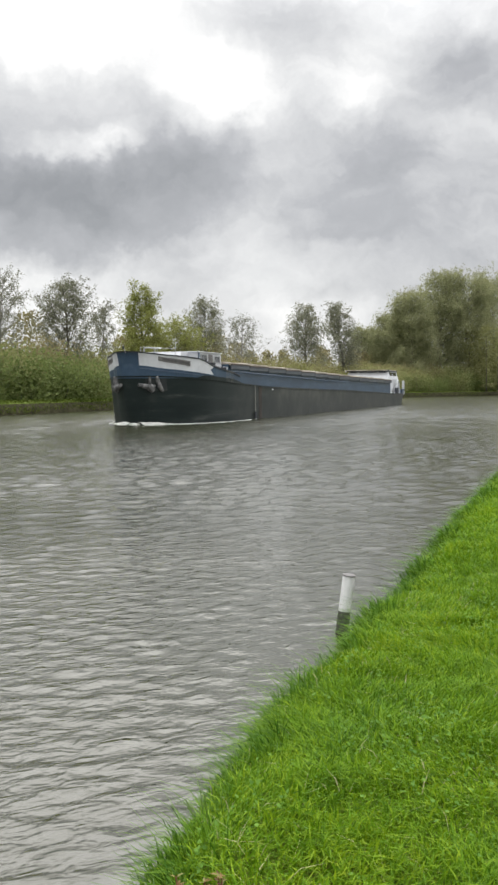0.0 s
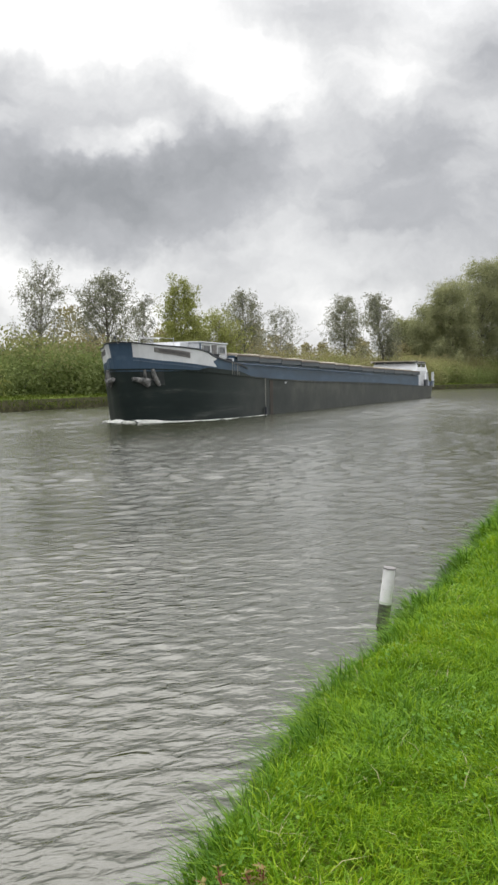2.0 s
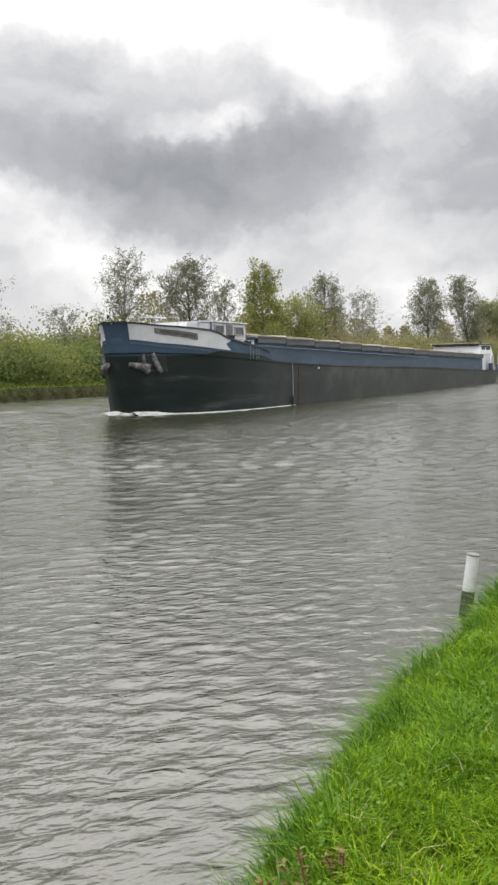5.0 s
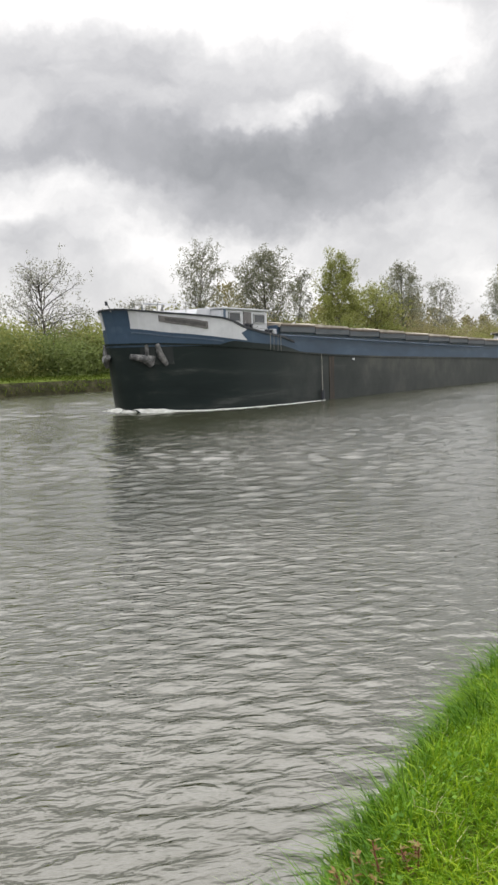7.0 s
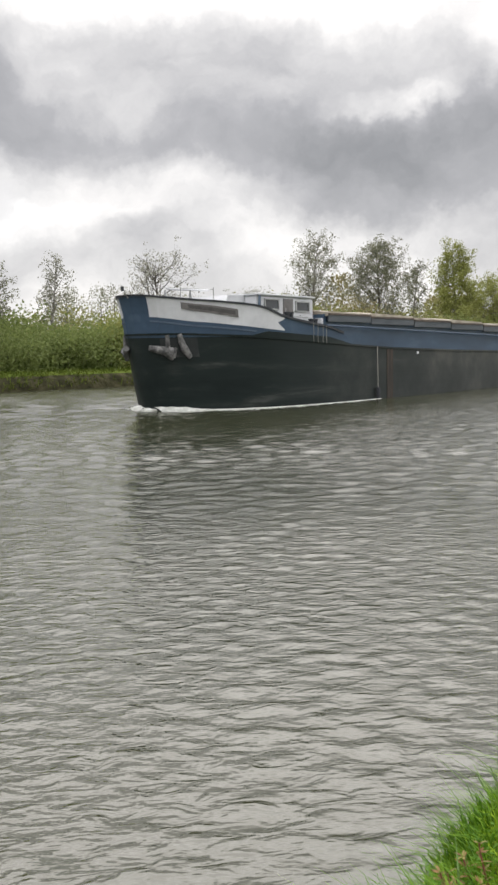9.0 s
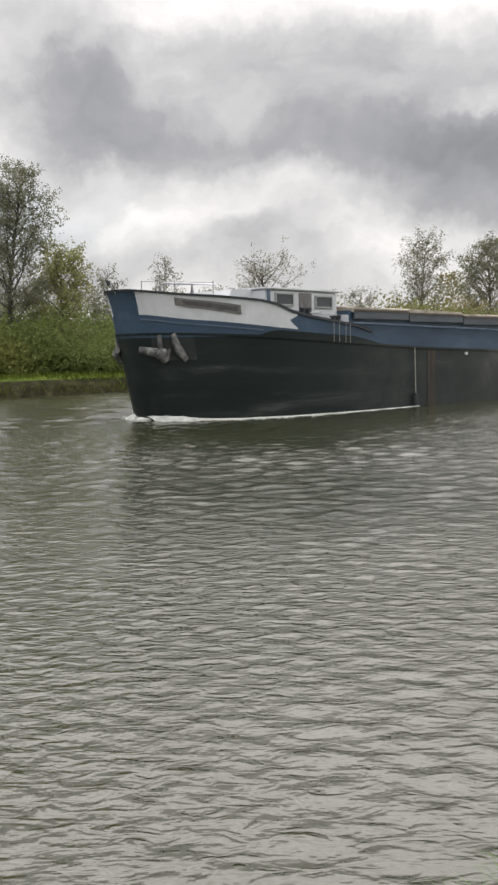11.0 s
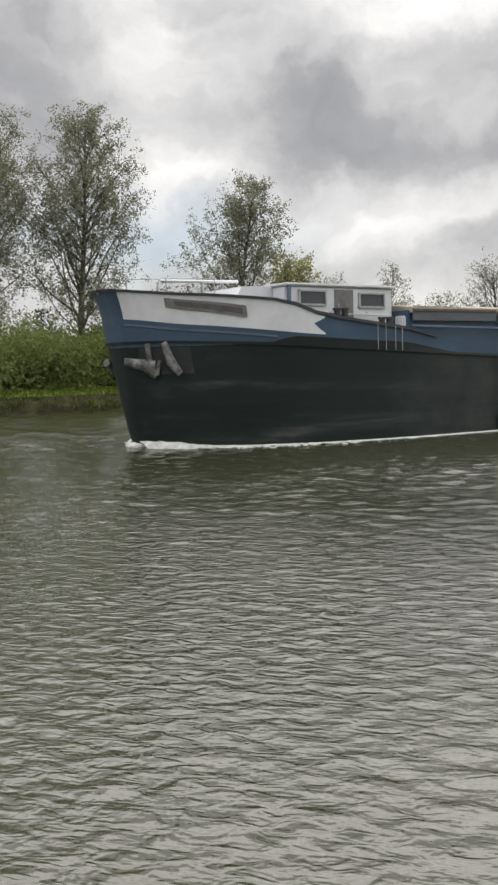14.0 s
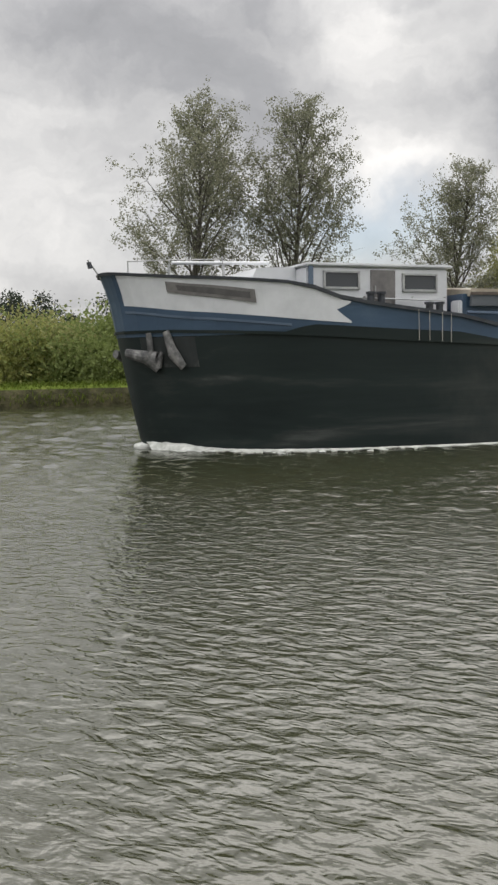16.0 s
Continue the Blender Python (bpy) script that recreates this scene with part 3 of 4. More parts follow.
def hatch_cover(u0, u1, lift):
    """A cambered cover over one bay of the hold."""
    bm = bmesh.new()
    n = 8
    rows = []
    for u in (u0, u0 + .05, u1 - .05, u1):
        z0 = lerp(COAM_TOP, u) + .02
        edge = -.04 if u in (u0, u1) else 0
        rows.append([bm.verts.new((-2.7 + 5.4 * k / n, u, z0 + lift + edge + .16 * (1 - (2 * k / n - 1) ** 2))) for k in range(n + 1)])
    for a, b in zip(rows, rows[1:]):
        for k in range(n):
            bm.faces.new((a[k], b[k], b[k + 1], a[k + 1]))
    low = [[bm.verts.new((sx * 2.7, u, lerp(COAM_TOP, u) - .06)) for u in (u0, u1)] for sx in (-1, 1)]
    bm.faces.new((low[0][0], low[0][1], rows[3][0], rows[2][0], rows[1][0], rows[0][0]))
    bm.faces.new((low[1][1], low[1][0], rows[0][n], rows[1][n], rows[2][n], rows[3][n]))
    for r, k in ((rows[0], 0), (rows[3], 1)):
        bm.faces.new((low[0][k], *r, low[1][k]))
    return bm


HATCHES = np.linspace(7.5, 45.9, 14)
for i, (a, b) in enumerate(zip(HATCHES, HATCHES[1:])):
    cover = part("hatch_cover", hatch_cover(a + .03, b - .03, .10 + .05 * (i % 2)), HATCH, barge, "weathered cambered hatch cover")
    for sx in (1, -1):
        part("hatch_edge", boxed((sx * 2.72 - .03, a + .03, lerp(COAM_TOP, b) - .22), (sx * 2.72 + .03, b - .03, lerp(COAM_TOP, b) + .02)), SLATE, cover, "slate grey hatch side")
        part("hatch_rim", boxed((sx * 2.74 - .03, a + .03, lerp(COAM_TOP, b) + .022), (sx * 2.74 + .03, b - .03, lerp(COAM_TOP, b) + .09)), HATCH_EDGE, cover, "rusty brown hatch rim")


# forward cabin
def window(parent, x, y0, y1, z0, z1, face=1):
    """A window in a side wall at x, facing face * x."""
    bm = bmesh.new()
    d = .045
    for lo, hi in (((y0, z1 - .05), (y1, z1)), ((y0, z0), (y1, z0 + .05)), ((y0, z0), (y0 + .05, z1)), ((y1 - .05, z0), (y1, z1))):
        box(bm, (x - .01, lo[0], lo[1]), (x + face * d, hi[0], hi[1])) if face > 0 else box(bm, (x - d, lo[0], lo[1]), (x + .01, hi[0], hi[1]))
    me = bpy.data.meshes.new("window")
    bmesh.ops.recalc_face_normals(bm, faces=bm.faces)
    bm.to_mesh(me)
    bm.free()
    me.materials.append(STEEL)
    w = part_mesh("window", me, parent, "metal-framed cabin window")
    part("pane", boxed((x - .02, y0 + .045, z0 + .045), (x + .012, y1 - .045, z1 - .045)) if face > 0 else boxed((x - .012, y0 + .045, z0 + .045), (x + .02, y1 - .045, z1 - .045)), GLASS, w, "dark glass")
    return w


CX = 2.25
bm = bmesh.new()
box(bm, (-CX, 3.45, 2.3), (CX, 7.25, 3.86), .05)
part("cabin", bm, WHITE_PAINT, barge, "white painted crew cabin")
bm = bmesh.new()
profile = [(2.2, 3.30), (2.45, 3.86), (3.45, 3.90), (3.45, 2.3), (2.2, 2.3)]
for sd in (1, -1):
    bm.faces.new([bm.verts.new((sd * (CX - .55), y, z)) for y, z in profile])
vs = list(bm.verts)
for k in range(5):
    bm.faces.new((vs[k], vs[(k + 1) % 5], vs[5 + (k + 1) % 5], vs[5 + k]))
part("cabin_front", bm, WHITE_PAINT, barge, "white sloping cabin front")
part("cabin_roof", boxed((-CX - .06, 3.4, 3.86), (CX + .06, 7.34, 3.95), .03), WHITE_PAINT, barge, "white cabin roof")
part("corner_post", boxed((CX + .004, 3.47, 2.4), (CX + .05, 3.58, 3.86)), BLUE_GREY, barge)
for sx in (1, -1):
    window(barge, sx * CX, 3.85, 4.80, 3.26, 3.74, sx)
    window(barge, sx * CX, 5.95, 6.92, 3.22, 3.70, sx)
    d = part("cabin_door", boxed((sx * CX - .03, 5.10, 2.4), (sx * CX + .03, 5.75, 3.78)), GREY_PLATE, barge, "grey-green cabin door")
    part("door_handle", rod(bmesh.new(), (sx * (CX + .05), 5.2, 3.2), (sx * (CX + .05), 5.2, 3.35), .015), STEEL, d)
    rr = bmesh.new()
    for y in (3.7, 4.9, 6.2, 7.1):
        rod(rr, (sx * (CX + .03), y, 3.1), (sx * (CX + .09), y, 3.1), .012)
    rod(rr, (sx * (CX + .09), 3.7, 3.1), (sx * (CX + .09), 7.1, 3.02), .016)
    part("grab_rail", rr, STEEL, barge, "steel grab rail")


def bollard(y, x, z):
    bm = bmesh.new()
    for dy in (0, .28):
        rod(bm, (x, y + dy, z), (x, y + dy, z + .42), .085, n=14)
        rod(bm, (x, y + dy, z + .42), (x, y + dy, z + .47), .115, n=14)
    box(bm, (x - .14, y - .16, z - .02), (x + .14, y + .44, z + .03), .01)
    return bm


for sx in (1, -1):
    part("bollard", bollard(4.95, sx * 2.5, 2.72), DARK_TRIM, barge, "dark twin mooring bollard")
    part("bollard", bollard(6.45, sx * 2.62, 2.50), DARK_TRIM, barge, "dark twin mooring bollard")
    part("bollard", bollard(50.7, sx * 2.4, 1.08), DARK_TRIM, barge, "dark twin mooring bollard")
    part("side_locker", boxed((sx * 2.42 - .16, 7.3, 2.4), (sx * 2.42 + .16, 8.2, 3.02), .03), WHITE_PAINT, barge, "white deck locker")

# fore deck gear: lowered mast, anchor winch, jackstaff
bm = rod(bmesh.new(), (.35, .85, 4.12), (.15, 3.5, 4.20), .045, n=10)
mast = part("lowered_mast", bm, WHITE_PAINT, barge, "white mast laid down over the fore deck")
for y, h in ((.8, 4.08), (2.2, 4.12)):
    part("mast_crutch", rod(rod(bmesh.new(), (.05, y, 2.6), (.32, y, h), .03), (.6, y, 2.6), (.3, y, h), .03), STEEL, barge)
bm = bmesh.new()
box(bm, (-.5, 1.35, 2.65), (.5, 2.1, 3.05), .04)
rod(bm, (-.75, 1.7, 3.3), (.75, 1.7, 3.3), .2, n=16)
for x in (-.8, -.3, .3, .8):
    rod(bm, (x - .03, 1.7, 3.3), (x + .03, 1.7, 3.3), .34, n=18)
part("anchor_winch", bm, DARK_TRIM, barge, "dark anchor winch")
part("jackstaff", rod(bmesh.new(), (0, -.85, 3.7), (0, -1.12, 4.2), .02), STEEL, barge)
part("bow_light", rod(bmesh.new(), (0, -1.07, 3.98), (0, -1.10, 4.14), .05), DARK_TRIM, barge, "small dark lantern on the stem")
bm = bmesh.new()
for y, x in ((-.4, .6), (.5, 1.15), (1.6, 1.7)):
    rod(bm, (x, y, 3.5), (x, y, 4.12), .016, n=6)
rod(bm, (.6, -.4, 4.1), (1.15, .5, 4.08), .014, n=6)
rod(bm, (1.15, .5, 4.08), (1.7, 1.6, 4.05), .014, n=6)
part("bow_handrail", bm, STEEL, barge, "thin steel handrail")


def anchor(sd):
    """A stockless anchor drawn up flat against the bow: two shanks, a broad crown and a fluke."""
    bm = bmesh.new()

    def at(u, z, out=.10):
        return Vector(hull_point(max(u - .28, .05), z, sd, out))

    rod(bm, at(.76, 2.40, .02), at(.72, 1.92), .07, .08, n=12)
    rod(bm, at(1.12, 2.42, .02), at(1.18, 1.95), .09, .13, n=12)
    rod(bm, at(1.17, 2.0), at(1.36, 1.70), .14, .08, n=12)
    rod(bm, at(.36, 2.0), at(.82, 1.86), .09, .16, n=12)
    rod(bm, at(.64, 1.94), at(.82, 1.66), .18, .09, n=12)
    rod(bm, at(.82, 1.72), at(.94, 2.0), .11, .05, n=12)
    return bm


for sd in (1, -1):
    pocket = part("hawse_plate", shell([.3, .5, .7, 1, 1.4], lambda u: 1.70, lambda u: 2.3, 2, .012, .02, sd), SCUFFED, barge, "scuffed anchor recess plate")
    part("anchor", anchor(sd), ANCHOR, barge, "pale weathered stockless anchor")
    lines = bmesh.new()
    for u in (5.95, 6.2, 6.5, 6.72):
        p, q = hull_point(u, lerp(SHEER, u), sd, .08), hull_point(u, lerp(GUNWALE, u) - .02, sd, .09)
        rod(lines, p, q, .008, n=5)
    part("mooring_lines", lines, ROPE, barge, "thin pale lines over the bulwark")
    p, q = hull_point(10.15, 1.95, sd, .09), hull_point(10.2, .12, sd, .09)
    part("fender_rope", rod(bmesh.new(), p, q, .013, n=6), ROPE, barge, "pale rope hanging down the side")
    part("fender", rod(bmesh.new(), (q[0], q[1], .05), (q[0], q[1], .45), .07, n=10), DARK_TRIM, barge)
    for u in (10.9,):
        part("doubler_plate", shell([u, u + .4], lambda v: -.2, lambda v: lerp(GUNWALE, v) - .06, 6, .014, .016, sd), RUST_STRIP, barge, "rust-brown vertical doubling plate")
    part("side_light", boxed((hull_point(13, 1.7, sd, .02)[0] - .03, 12.95, 1.66), (hull_point(13, 1.7, sd, .02)[0] + .03, 13.07, 1.76)), WHITE_PAINT, barge, "small white mark on the side")

# wheelhouse and stern
part("aft_cabin", box(bmesh.new(), (-2.2, 46.9, 1.0), (2.2, 50.3, 2.62), .05), WHITE_PAINT, barge, "white aft cabin")
bm = bmesh.new()
low, high = [(-2.2, 46.75), (2.2, 46.75), (2.2, 50.2), (-2.2, 50.2)], [(-2.0, 47.05), (2.0, 47.05), (2.0, 50.1), (-2.0, 50.1)]
ring_a = [bm.verts.new((x, y, 2.60)) for x, y in low]
ring_b = [bm.verts.new((x, y, 3.50)) for x, y in high]
for k in range(4):
    bm.faces.new((ring_a[k], ring_a[(k + 1) % 4], ring_b[(k + 1) % 4], ring_b[k]))
bm.faces.new(ring_b)
bm.faces.new(ring_a[::-1])
wheelhouse = part("wheelhouse", bm, WHITE_PAINT, barge, "white wheelhouse with raked front")
part("wheelhouse_roof", boxed((-2.3, 46.7, 3.62), (1.9, 50.5, 3.74), .04), HATCH, wheelhouse, "cream flat roof")
# dark block added to fill the gap between wall and roof
part("roof_beam", boxed((-2.15, 46.85, 3.50), (2.1, 50.3, 3.62), .02), DARK_TRIM, wheelhouse, "dark strip in the gap under the roof")
for x0, x1 in ((-1.9, -1.05), (-.95, -.05), (.05, .95), (1.05, 1.9)):
    part("front_pane", boxed((x0, 47.0, 3.36), (x1, 47.05, 3.47)), GLASS, wheelhouse, "narrow dark window strip")
for sx in (1, -1):
    for y0, y1 in ((47.4, 48.3), (48.6, 49.7)):
        part("side_pane", boxed((sx * 2.06 - .05, y0, 2.95), (sx * 2.06 + .05, y1, 3.38)), GLASS, wheelhouse)
    arch = bmesh.new()
    for k in range(8):
        a0, a1 = math.pi * k / 8, math.pi * (k + 1) / 8
        rod(arch, (sx * 2.5, 48.9 + .5 * math.cos(a0), 1.1 + 1.4 * math.sin(a0)), (sx * 2.5, 48.9 + .5 * math.cos(a1), 1.1 + 1.4 * math.sin(a1)), .08, n=6)
    part("side_arch", arch, WHITE_PAINT, barge, "curved white frame beside the wheelhouse")
    part("vent_box", boxed((sx * 2.55 - .12, 48.1, 1.05), (sx * 2.55 + .12, 48.7, 1.75), .03), DARK_TRIM, barge, "dark box on the side deck")
    part("stern_pillar", boxed((sx * 2.25 - .12, 51.9, 1.0), (sx * 2.25 + .12, 52.1, 2.5), .03), WHITE_PAINT, barge, "tall white pillar on the stern")
    part("exhaust_pipe", rod(bmesh.new(), (sx * 1.7, 51.2, 1.0), (sx * 1.7, 51.2, 2.6), .1, n=10), DARK_TRIM, barge, "dark exhaust pipe")
    part("aft_bulwark", shell([49, 50, 51, 52.2, 53.2, 54.4, 55.0], lambda u: lerp(GUNWALE, u), lambda u: lerp(GUNWALE, u) + .5, 1, 0, .05, sx), BLUE_GREY, barge, "faded blue stern bulwark")
part("roof_lamp", rod(bmesh.new(), (2.15, 46.9, 3.5), (2.15, 46.9, 3.78), .06), DARK_TRIM, wheelhouse, "small dark navigation lamp")
part("roof_lamp", rod(bmesh.new(), (-2.2, 46.8, 3.5), (-2.2, 46.8, 3.75), .07), WHITE_PAINT, wheelhouse, "small white lamp")
bm = bmesh.new()
for k in range(8):
    box(bm, (-1.9 + k * .46, 46.35, 2.45), (-1.62 + k * .46, 46.6, 2.62 + .12 * (k % 3)), .02)
part("deck_clutter", bm, GREY_PLATE, barge, "clutter in front of the wheelhouse")


# ---------------------------------------------------------------- bow wave and foam line, moving with the barge
def bow_wave():
    thing = new("bow_wave")
    tagged(thing, "white foam and ripples pushed up along the barge", "bow wave")
    rng = np.random.default_rng(7)
    bm = bmesh.new()
    for sd in (1, -1):
        prev = None
        for k in range(105):
            u = .02 + k * .10
            p = hull_point(max(u, 0), .05, sd, .0)
            y = p[1]
            hgt = (.02 + .13 * math.exp(-((u - .3) / .8) ** 2) + .03 * math.exp(-max(u, 0) / 4.0)) * (0.85 + .3 * rng.random())
            wid = (.09 + .40 * math.exp(-((u - .6) / 1.2) ** 2) + .02 * math.exp(-max(u, 0) / 6)) * (0.8 + .4 * rng.random())
            xo = p[0] if u > 0 else sd * .03
            row = [bm.verts.new((xo - sd * .04, y, hgt)), bm.verts.new((xo + sd * wid * .5, y + .03, hgt * .55 + .01)), bm.verts.new((xo + sd * wid, y + .05, -.015))]
            if prev:
                for j in range(2):
                    bm.faces.new((prev[j], prev[j + 1], row[j + 1], row[j]))
            prev = row
    part("foam_crest", bm, FOAM, thing, "", True)
    bm = bmesh.new()
    made = bmesh.ops.create_icosphere(bm, subdivisions=3, radius=1.0)
    for v in made["verts"]:
        lump = 1 + .18 * math.sin(v.co.x * 7 + v.co.y * 5) * math.cos(v.co.y * 9 - v.co.x * 3)
        v.co = Vector((v.co.x * .30 * lump, v.co.y * .34 * lump + .12, max(v.co.z, -.2) * .12 * lump))
    part("bow_splash", bm, FOAM, thing, "white water thrown up at the stem", True)
    bm = bmesh.new()
    for k in range(160):
        u = .5 + abs(rng.normal(0, 2.2))
        sd = 1 if rng.random() < .7 else -1
        p = hull_point(u, .05, sd, .12 + abs(rng.normal(0, .22)))
        r = rng.uniform(.015, .06)
        bmesh.ops.create_icosphere(bm, subdivisions=1, radius=r, matrix=Matrix.Translation((p[0], p[1] - .15 * rng.random(), .01)) @ Matrix.Diagonal((1.2, 2.2, .35, 1)))
    tagged(part("foam_flecks", bm, FOAM, thing), kind="stuff")
    return thing


wave = bow_wave()


# the lines of the barge, faired lengthwise (a bluff bow, a long hold) and in height
FAIR_Y = ((-2, -2), (-.6, -.6), (0, -.1), (.67, .40), (2, 1.54), (4.2, 3.40), (7.25, 6.0), (9, 7.5), (46, 50.4), (50.2, 56.5), (52, 59), (55, 62.2), (57, 64.2))
FAIR_Z = ((-2, -2), (0, 0), (2.46, 2.44), (3.3, 3.22), (3.9, 3.66), (4.3, 3.98))
for thing in (barge, wave):
    for ob in thing.children_recursive:
        for v in ob.data.vertices:
            v.co.y, v.co.z = lerp(FAIR_Y, v.co.y), lerp(FAIR_Z, v.co.z)


# ---------------------------------------------------------------- trees
def tubes(paths, sides):
    """Tapered tubes along paths of (point, radius)."""
    verts, faces = [], []
    for path in paths:
        base = len(verts)
        for i, (p, r) in enumerate(path):
            q = path[min(i + 1, len(path) - 1)][0] - path[max(i - 1, 0)][0]
            q = q / (np.linalg.norm(q) + 1e-9)
            a = np.cross(q, (0.3, 0.9, 0.1))
            a /= np.linalg.norm(a) + 1e-9
            b = np.cross(q, a)
            for k in range(sides):
                w = 2 * math.pi * k / sides
                verts.append(p + r * (a * math.cos(w) + b * math.sin(w)))
        for i in range(len(path) - 1):
            for k in range(sides):
                n = (k + 1) % sides
                faces.append((base + i * sides + k, base + i * sides + n, base + (i + 1) * sides + n, base + (i + 1) * sides + k))
    return verts, faces


def grow(rng, start, way, length, r0, r1, steps, wander, lift):
    p, d, path = np.array(start, float), np.array(way, float), []
    d /= np.linalg.norm(d)
    for i in range(steps + 1):
        f = i / steps
        path.append((p.copy(), r0 + (r1 - r0) * f))
        d = d + rng.normal(0, wander, 3) + np.array((0, 0, lift))
        d /= np.linalg.norm(d)
        p = p + d * length / steps
    return path


def leaf_mesh(name, pts, rng, size, material, long=1.5):
    """Small folded leaf diamonds at the points, in one mesh."""
    n = len(pts)
    a = rng.normal(size=(n, 3))
    a /= np.linalg.norm(a, axis=1, keepdims=True)
    b = np.cross(a, rng.normal(size=(n, 3)))
    b /= np.linalg.norm(b, axis=1, keepdims=True)
    s = size * rng.uniform(0.6, 1.4, (n, 1))
    v = np.empty((n, 4, 3))
    v[:, 0], v[:, 1] = pts - a * s * long * .5, pts + b * s * .5
    v[:, 2], v[:, 3] = pts + a * s * long * .5, pts - b * s * .5
    me = bpy.data.meshes.new(name)
    me.from_pydata(v.reshape(-1, 3).tolist(), [], np.arange(n * 4).reshape(n, 4).tolist())
    me.materials.append(material)
    return me


def build_tree(name, label, place, height, spread, seed, leaves, leaf_size, leaf_mat, bark=None, base=0.25, limbs=26, twigs=7, rise=0.75,
               profile="oval", scatter=0.28, lean=0.0, group=""):
    rng = np.random.default_rng(seed)
    bark = bark or BARK
    trunk = grow(rng, (0, 0, -.3), (lean, 0, 1), height * .97, .012 * height + .05, .02, 14, .035, .02)
    thick, thin, pts = [trunk], [], []
    top = np.array([p for p, r in trunk])
    for k in range(limbs):
        f = base + (0.97 - base) * (k + rng.random()) / limbs
        i = min(int(f * 14), 13)
        w = f * 14 - i
        p = top[i] * (1 - w) + top[i + 1] * w
        g = (f - base) / (1 - base)
        if profile == "oval":
            reach = math.sin(math.pi * (0.24 + 0.71 * g)) ** 0.85 * (1.15 - .35 * g)
        elif profile == "spire":
            reach = min(1.0, (g + .2) / .4) * (1 - g) ** .6 * 1.15
        elif profile == "round":
            reach = math.sqrt(max(0.0, 1 - (1.55 * g - .62) ** 2))
        else:
            reach = 1.0 - 0.8 * g
        a = k * 2.399 + rng.normal(0, .4)
        up = rise * rng.uniform(.7, 1.3)
        length = spread * reach * rng.uniform(.72, 1.05) + .3
        limb = grow(rng, p, (math.cos(a), math.sin(a), up), length, .010 * length + .018, .008, 6, .13, .05)
        thick.append(limb)
        lp = np.array([q for q, r in limb])
        for j in range(max(3, round(twigs * 1.25 * length / spread))):
            h = rng.uniform(.3, 1.0) * 6
            i2 = min(int(h), 5)
            q = lp[i2] + (lp[i2 + 1] - lp[i2]) * (h - i2)
            way = rng.normal(0, .7, 3) + np.array((math.cos(a) * .6, math.sin(a) * .6, .55))
            tw = grow(rng, q, way, length * rng.uniform(.22, .5) + .15, .010, .003, 3, .2, .04)
            thin.append(tw)
            pts.extend([q2 for q2, r in tw[1:]])
    thing = new(name)
    thing.matrix_basis = place
    tagged(thing, label, "tree", group)
    v, f = tubes(thick[:1], 8)
    part_mesh("trunk", mesh_of("trunk", v, f, bark, True), thing)
    v, f = tubes(thick[1:], 5)
    tagged(part_mesh("limb_work", mesh_of("limb_work", v, f, bark, True), thing), kind="stuff")
    v, f = tubes(thin, 3)
    tagged(part_mesh("branchwork", mesh_of("branchwork", v, f, bark), thing), kind="stuff")
    pts = np.array(pts)
    if leaves:
        # leaves sit in loose sprays round the twigs
        sprays = leaves // 3
        heart = pts[rng.integers(0, len(pts), sprays)] + rng.normal(0, scatter * .8, (sprays, 3)) * (spread / 3.0) ** .5
        n = int(leaves * 2.2)
        c = heart[rng.integers(0, sprays, n)] + rng.normal(0, leaf_size * .9, (n, 3))
        part_mesh("crown", leaf_mesh("crown", c, rng, leaf_size * .68, leaf_mat), thing)
    return thing


def tree_at(x, y, turn=0):
    return pose(x, y, 0.95, 0, 0, turn)


FAR = "trees along the far bank"
# (name, label, x, y, height, spread, seed, leaves, leaf size, leaf material, bark, base, limbs, twigs, rise, profile)
build_tree("poplar", "tall open-crowned poplar with sparse spring leaves", tree_at(-47, 11.6), 14.6, 5.0, 11, 18000, .10, LEAF_POPLAR, BARK, .16, 52, 11, 1.25, "spire", .15, group=FAR)
build_tree("poplar", "tall open-crowned poplar with sparse spring leaves", tree_at(-47, 17.0), 14.5, 5.2, 12, 18000, .10, LEAF_POPLAR, BARK, .16, 52, 11, 1.2, "spire", .15, group=FAR)
build_tree("poplar", "slender airy young poplar with thin foliage", tree_at(-47, 26.8), 11.3, 4.1, 13, 11500, .10, LEAF_POPLAR, BARK, .22, 38, 10, 1.15, "spire", .15, group=FAR)
build_tree("willow", "olive-green bushy willow below taller trees", tree_at(-46.5, 29.8), 7.2, 2.3, 14, 4200, .14, LEAF_OLIVE, BARK, .1, 30, 8, .9, "round", .3, group=FAR)
build_tree("birch", "thin young birch almost bare", tree_at(-48, 34.0), 6.6, 1.4, 15, 900, .12, LEAF_POPLAR, BIRCH_BARK, .25, 22, 6, 1.2, "oval", .2, group=FAR)
build_tree("birch", "thin young birch almost bare", tree_at(-48, 38.0), 7.6, 1.3, 16, 900, .12, LEAF_BLOSSOM, BIRCH_BARK, .25, 24, 6, 1.3, "oval", .2, group=FAR)
build_tree("blossom_tree", "round bare-twigged tree flecked with pale blossom", tree_at(-47, 47.3), 7.3, 2.9, 17, 1700, .12, LEAF_BLOSSOM, BARK, .22, 34, 10, .9, "round", .24, group=FAR)
build_tree("birch", "airy birch with small scattered leaves", tree_at(-47, 65.0), 10.8, 3.1, 18, 4296, 0.11, LEAF_POPLAR, BIRCH_BARK, .25, 34, 8, 1.2, "oval", 0.20, group=FAR)
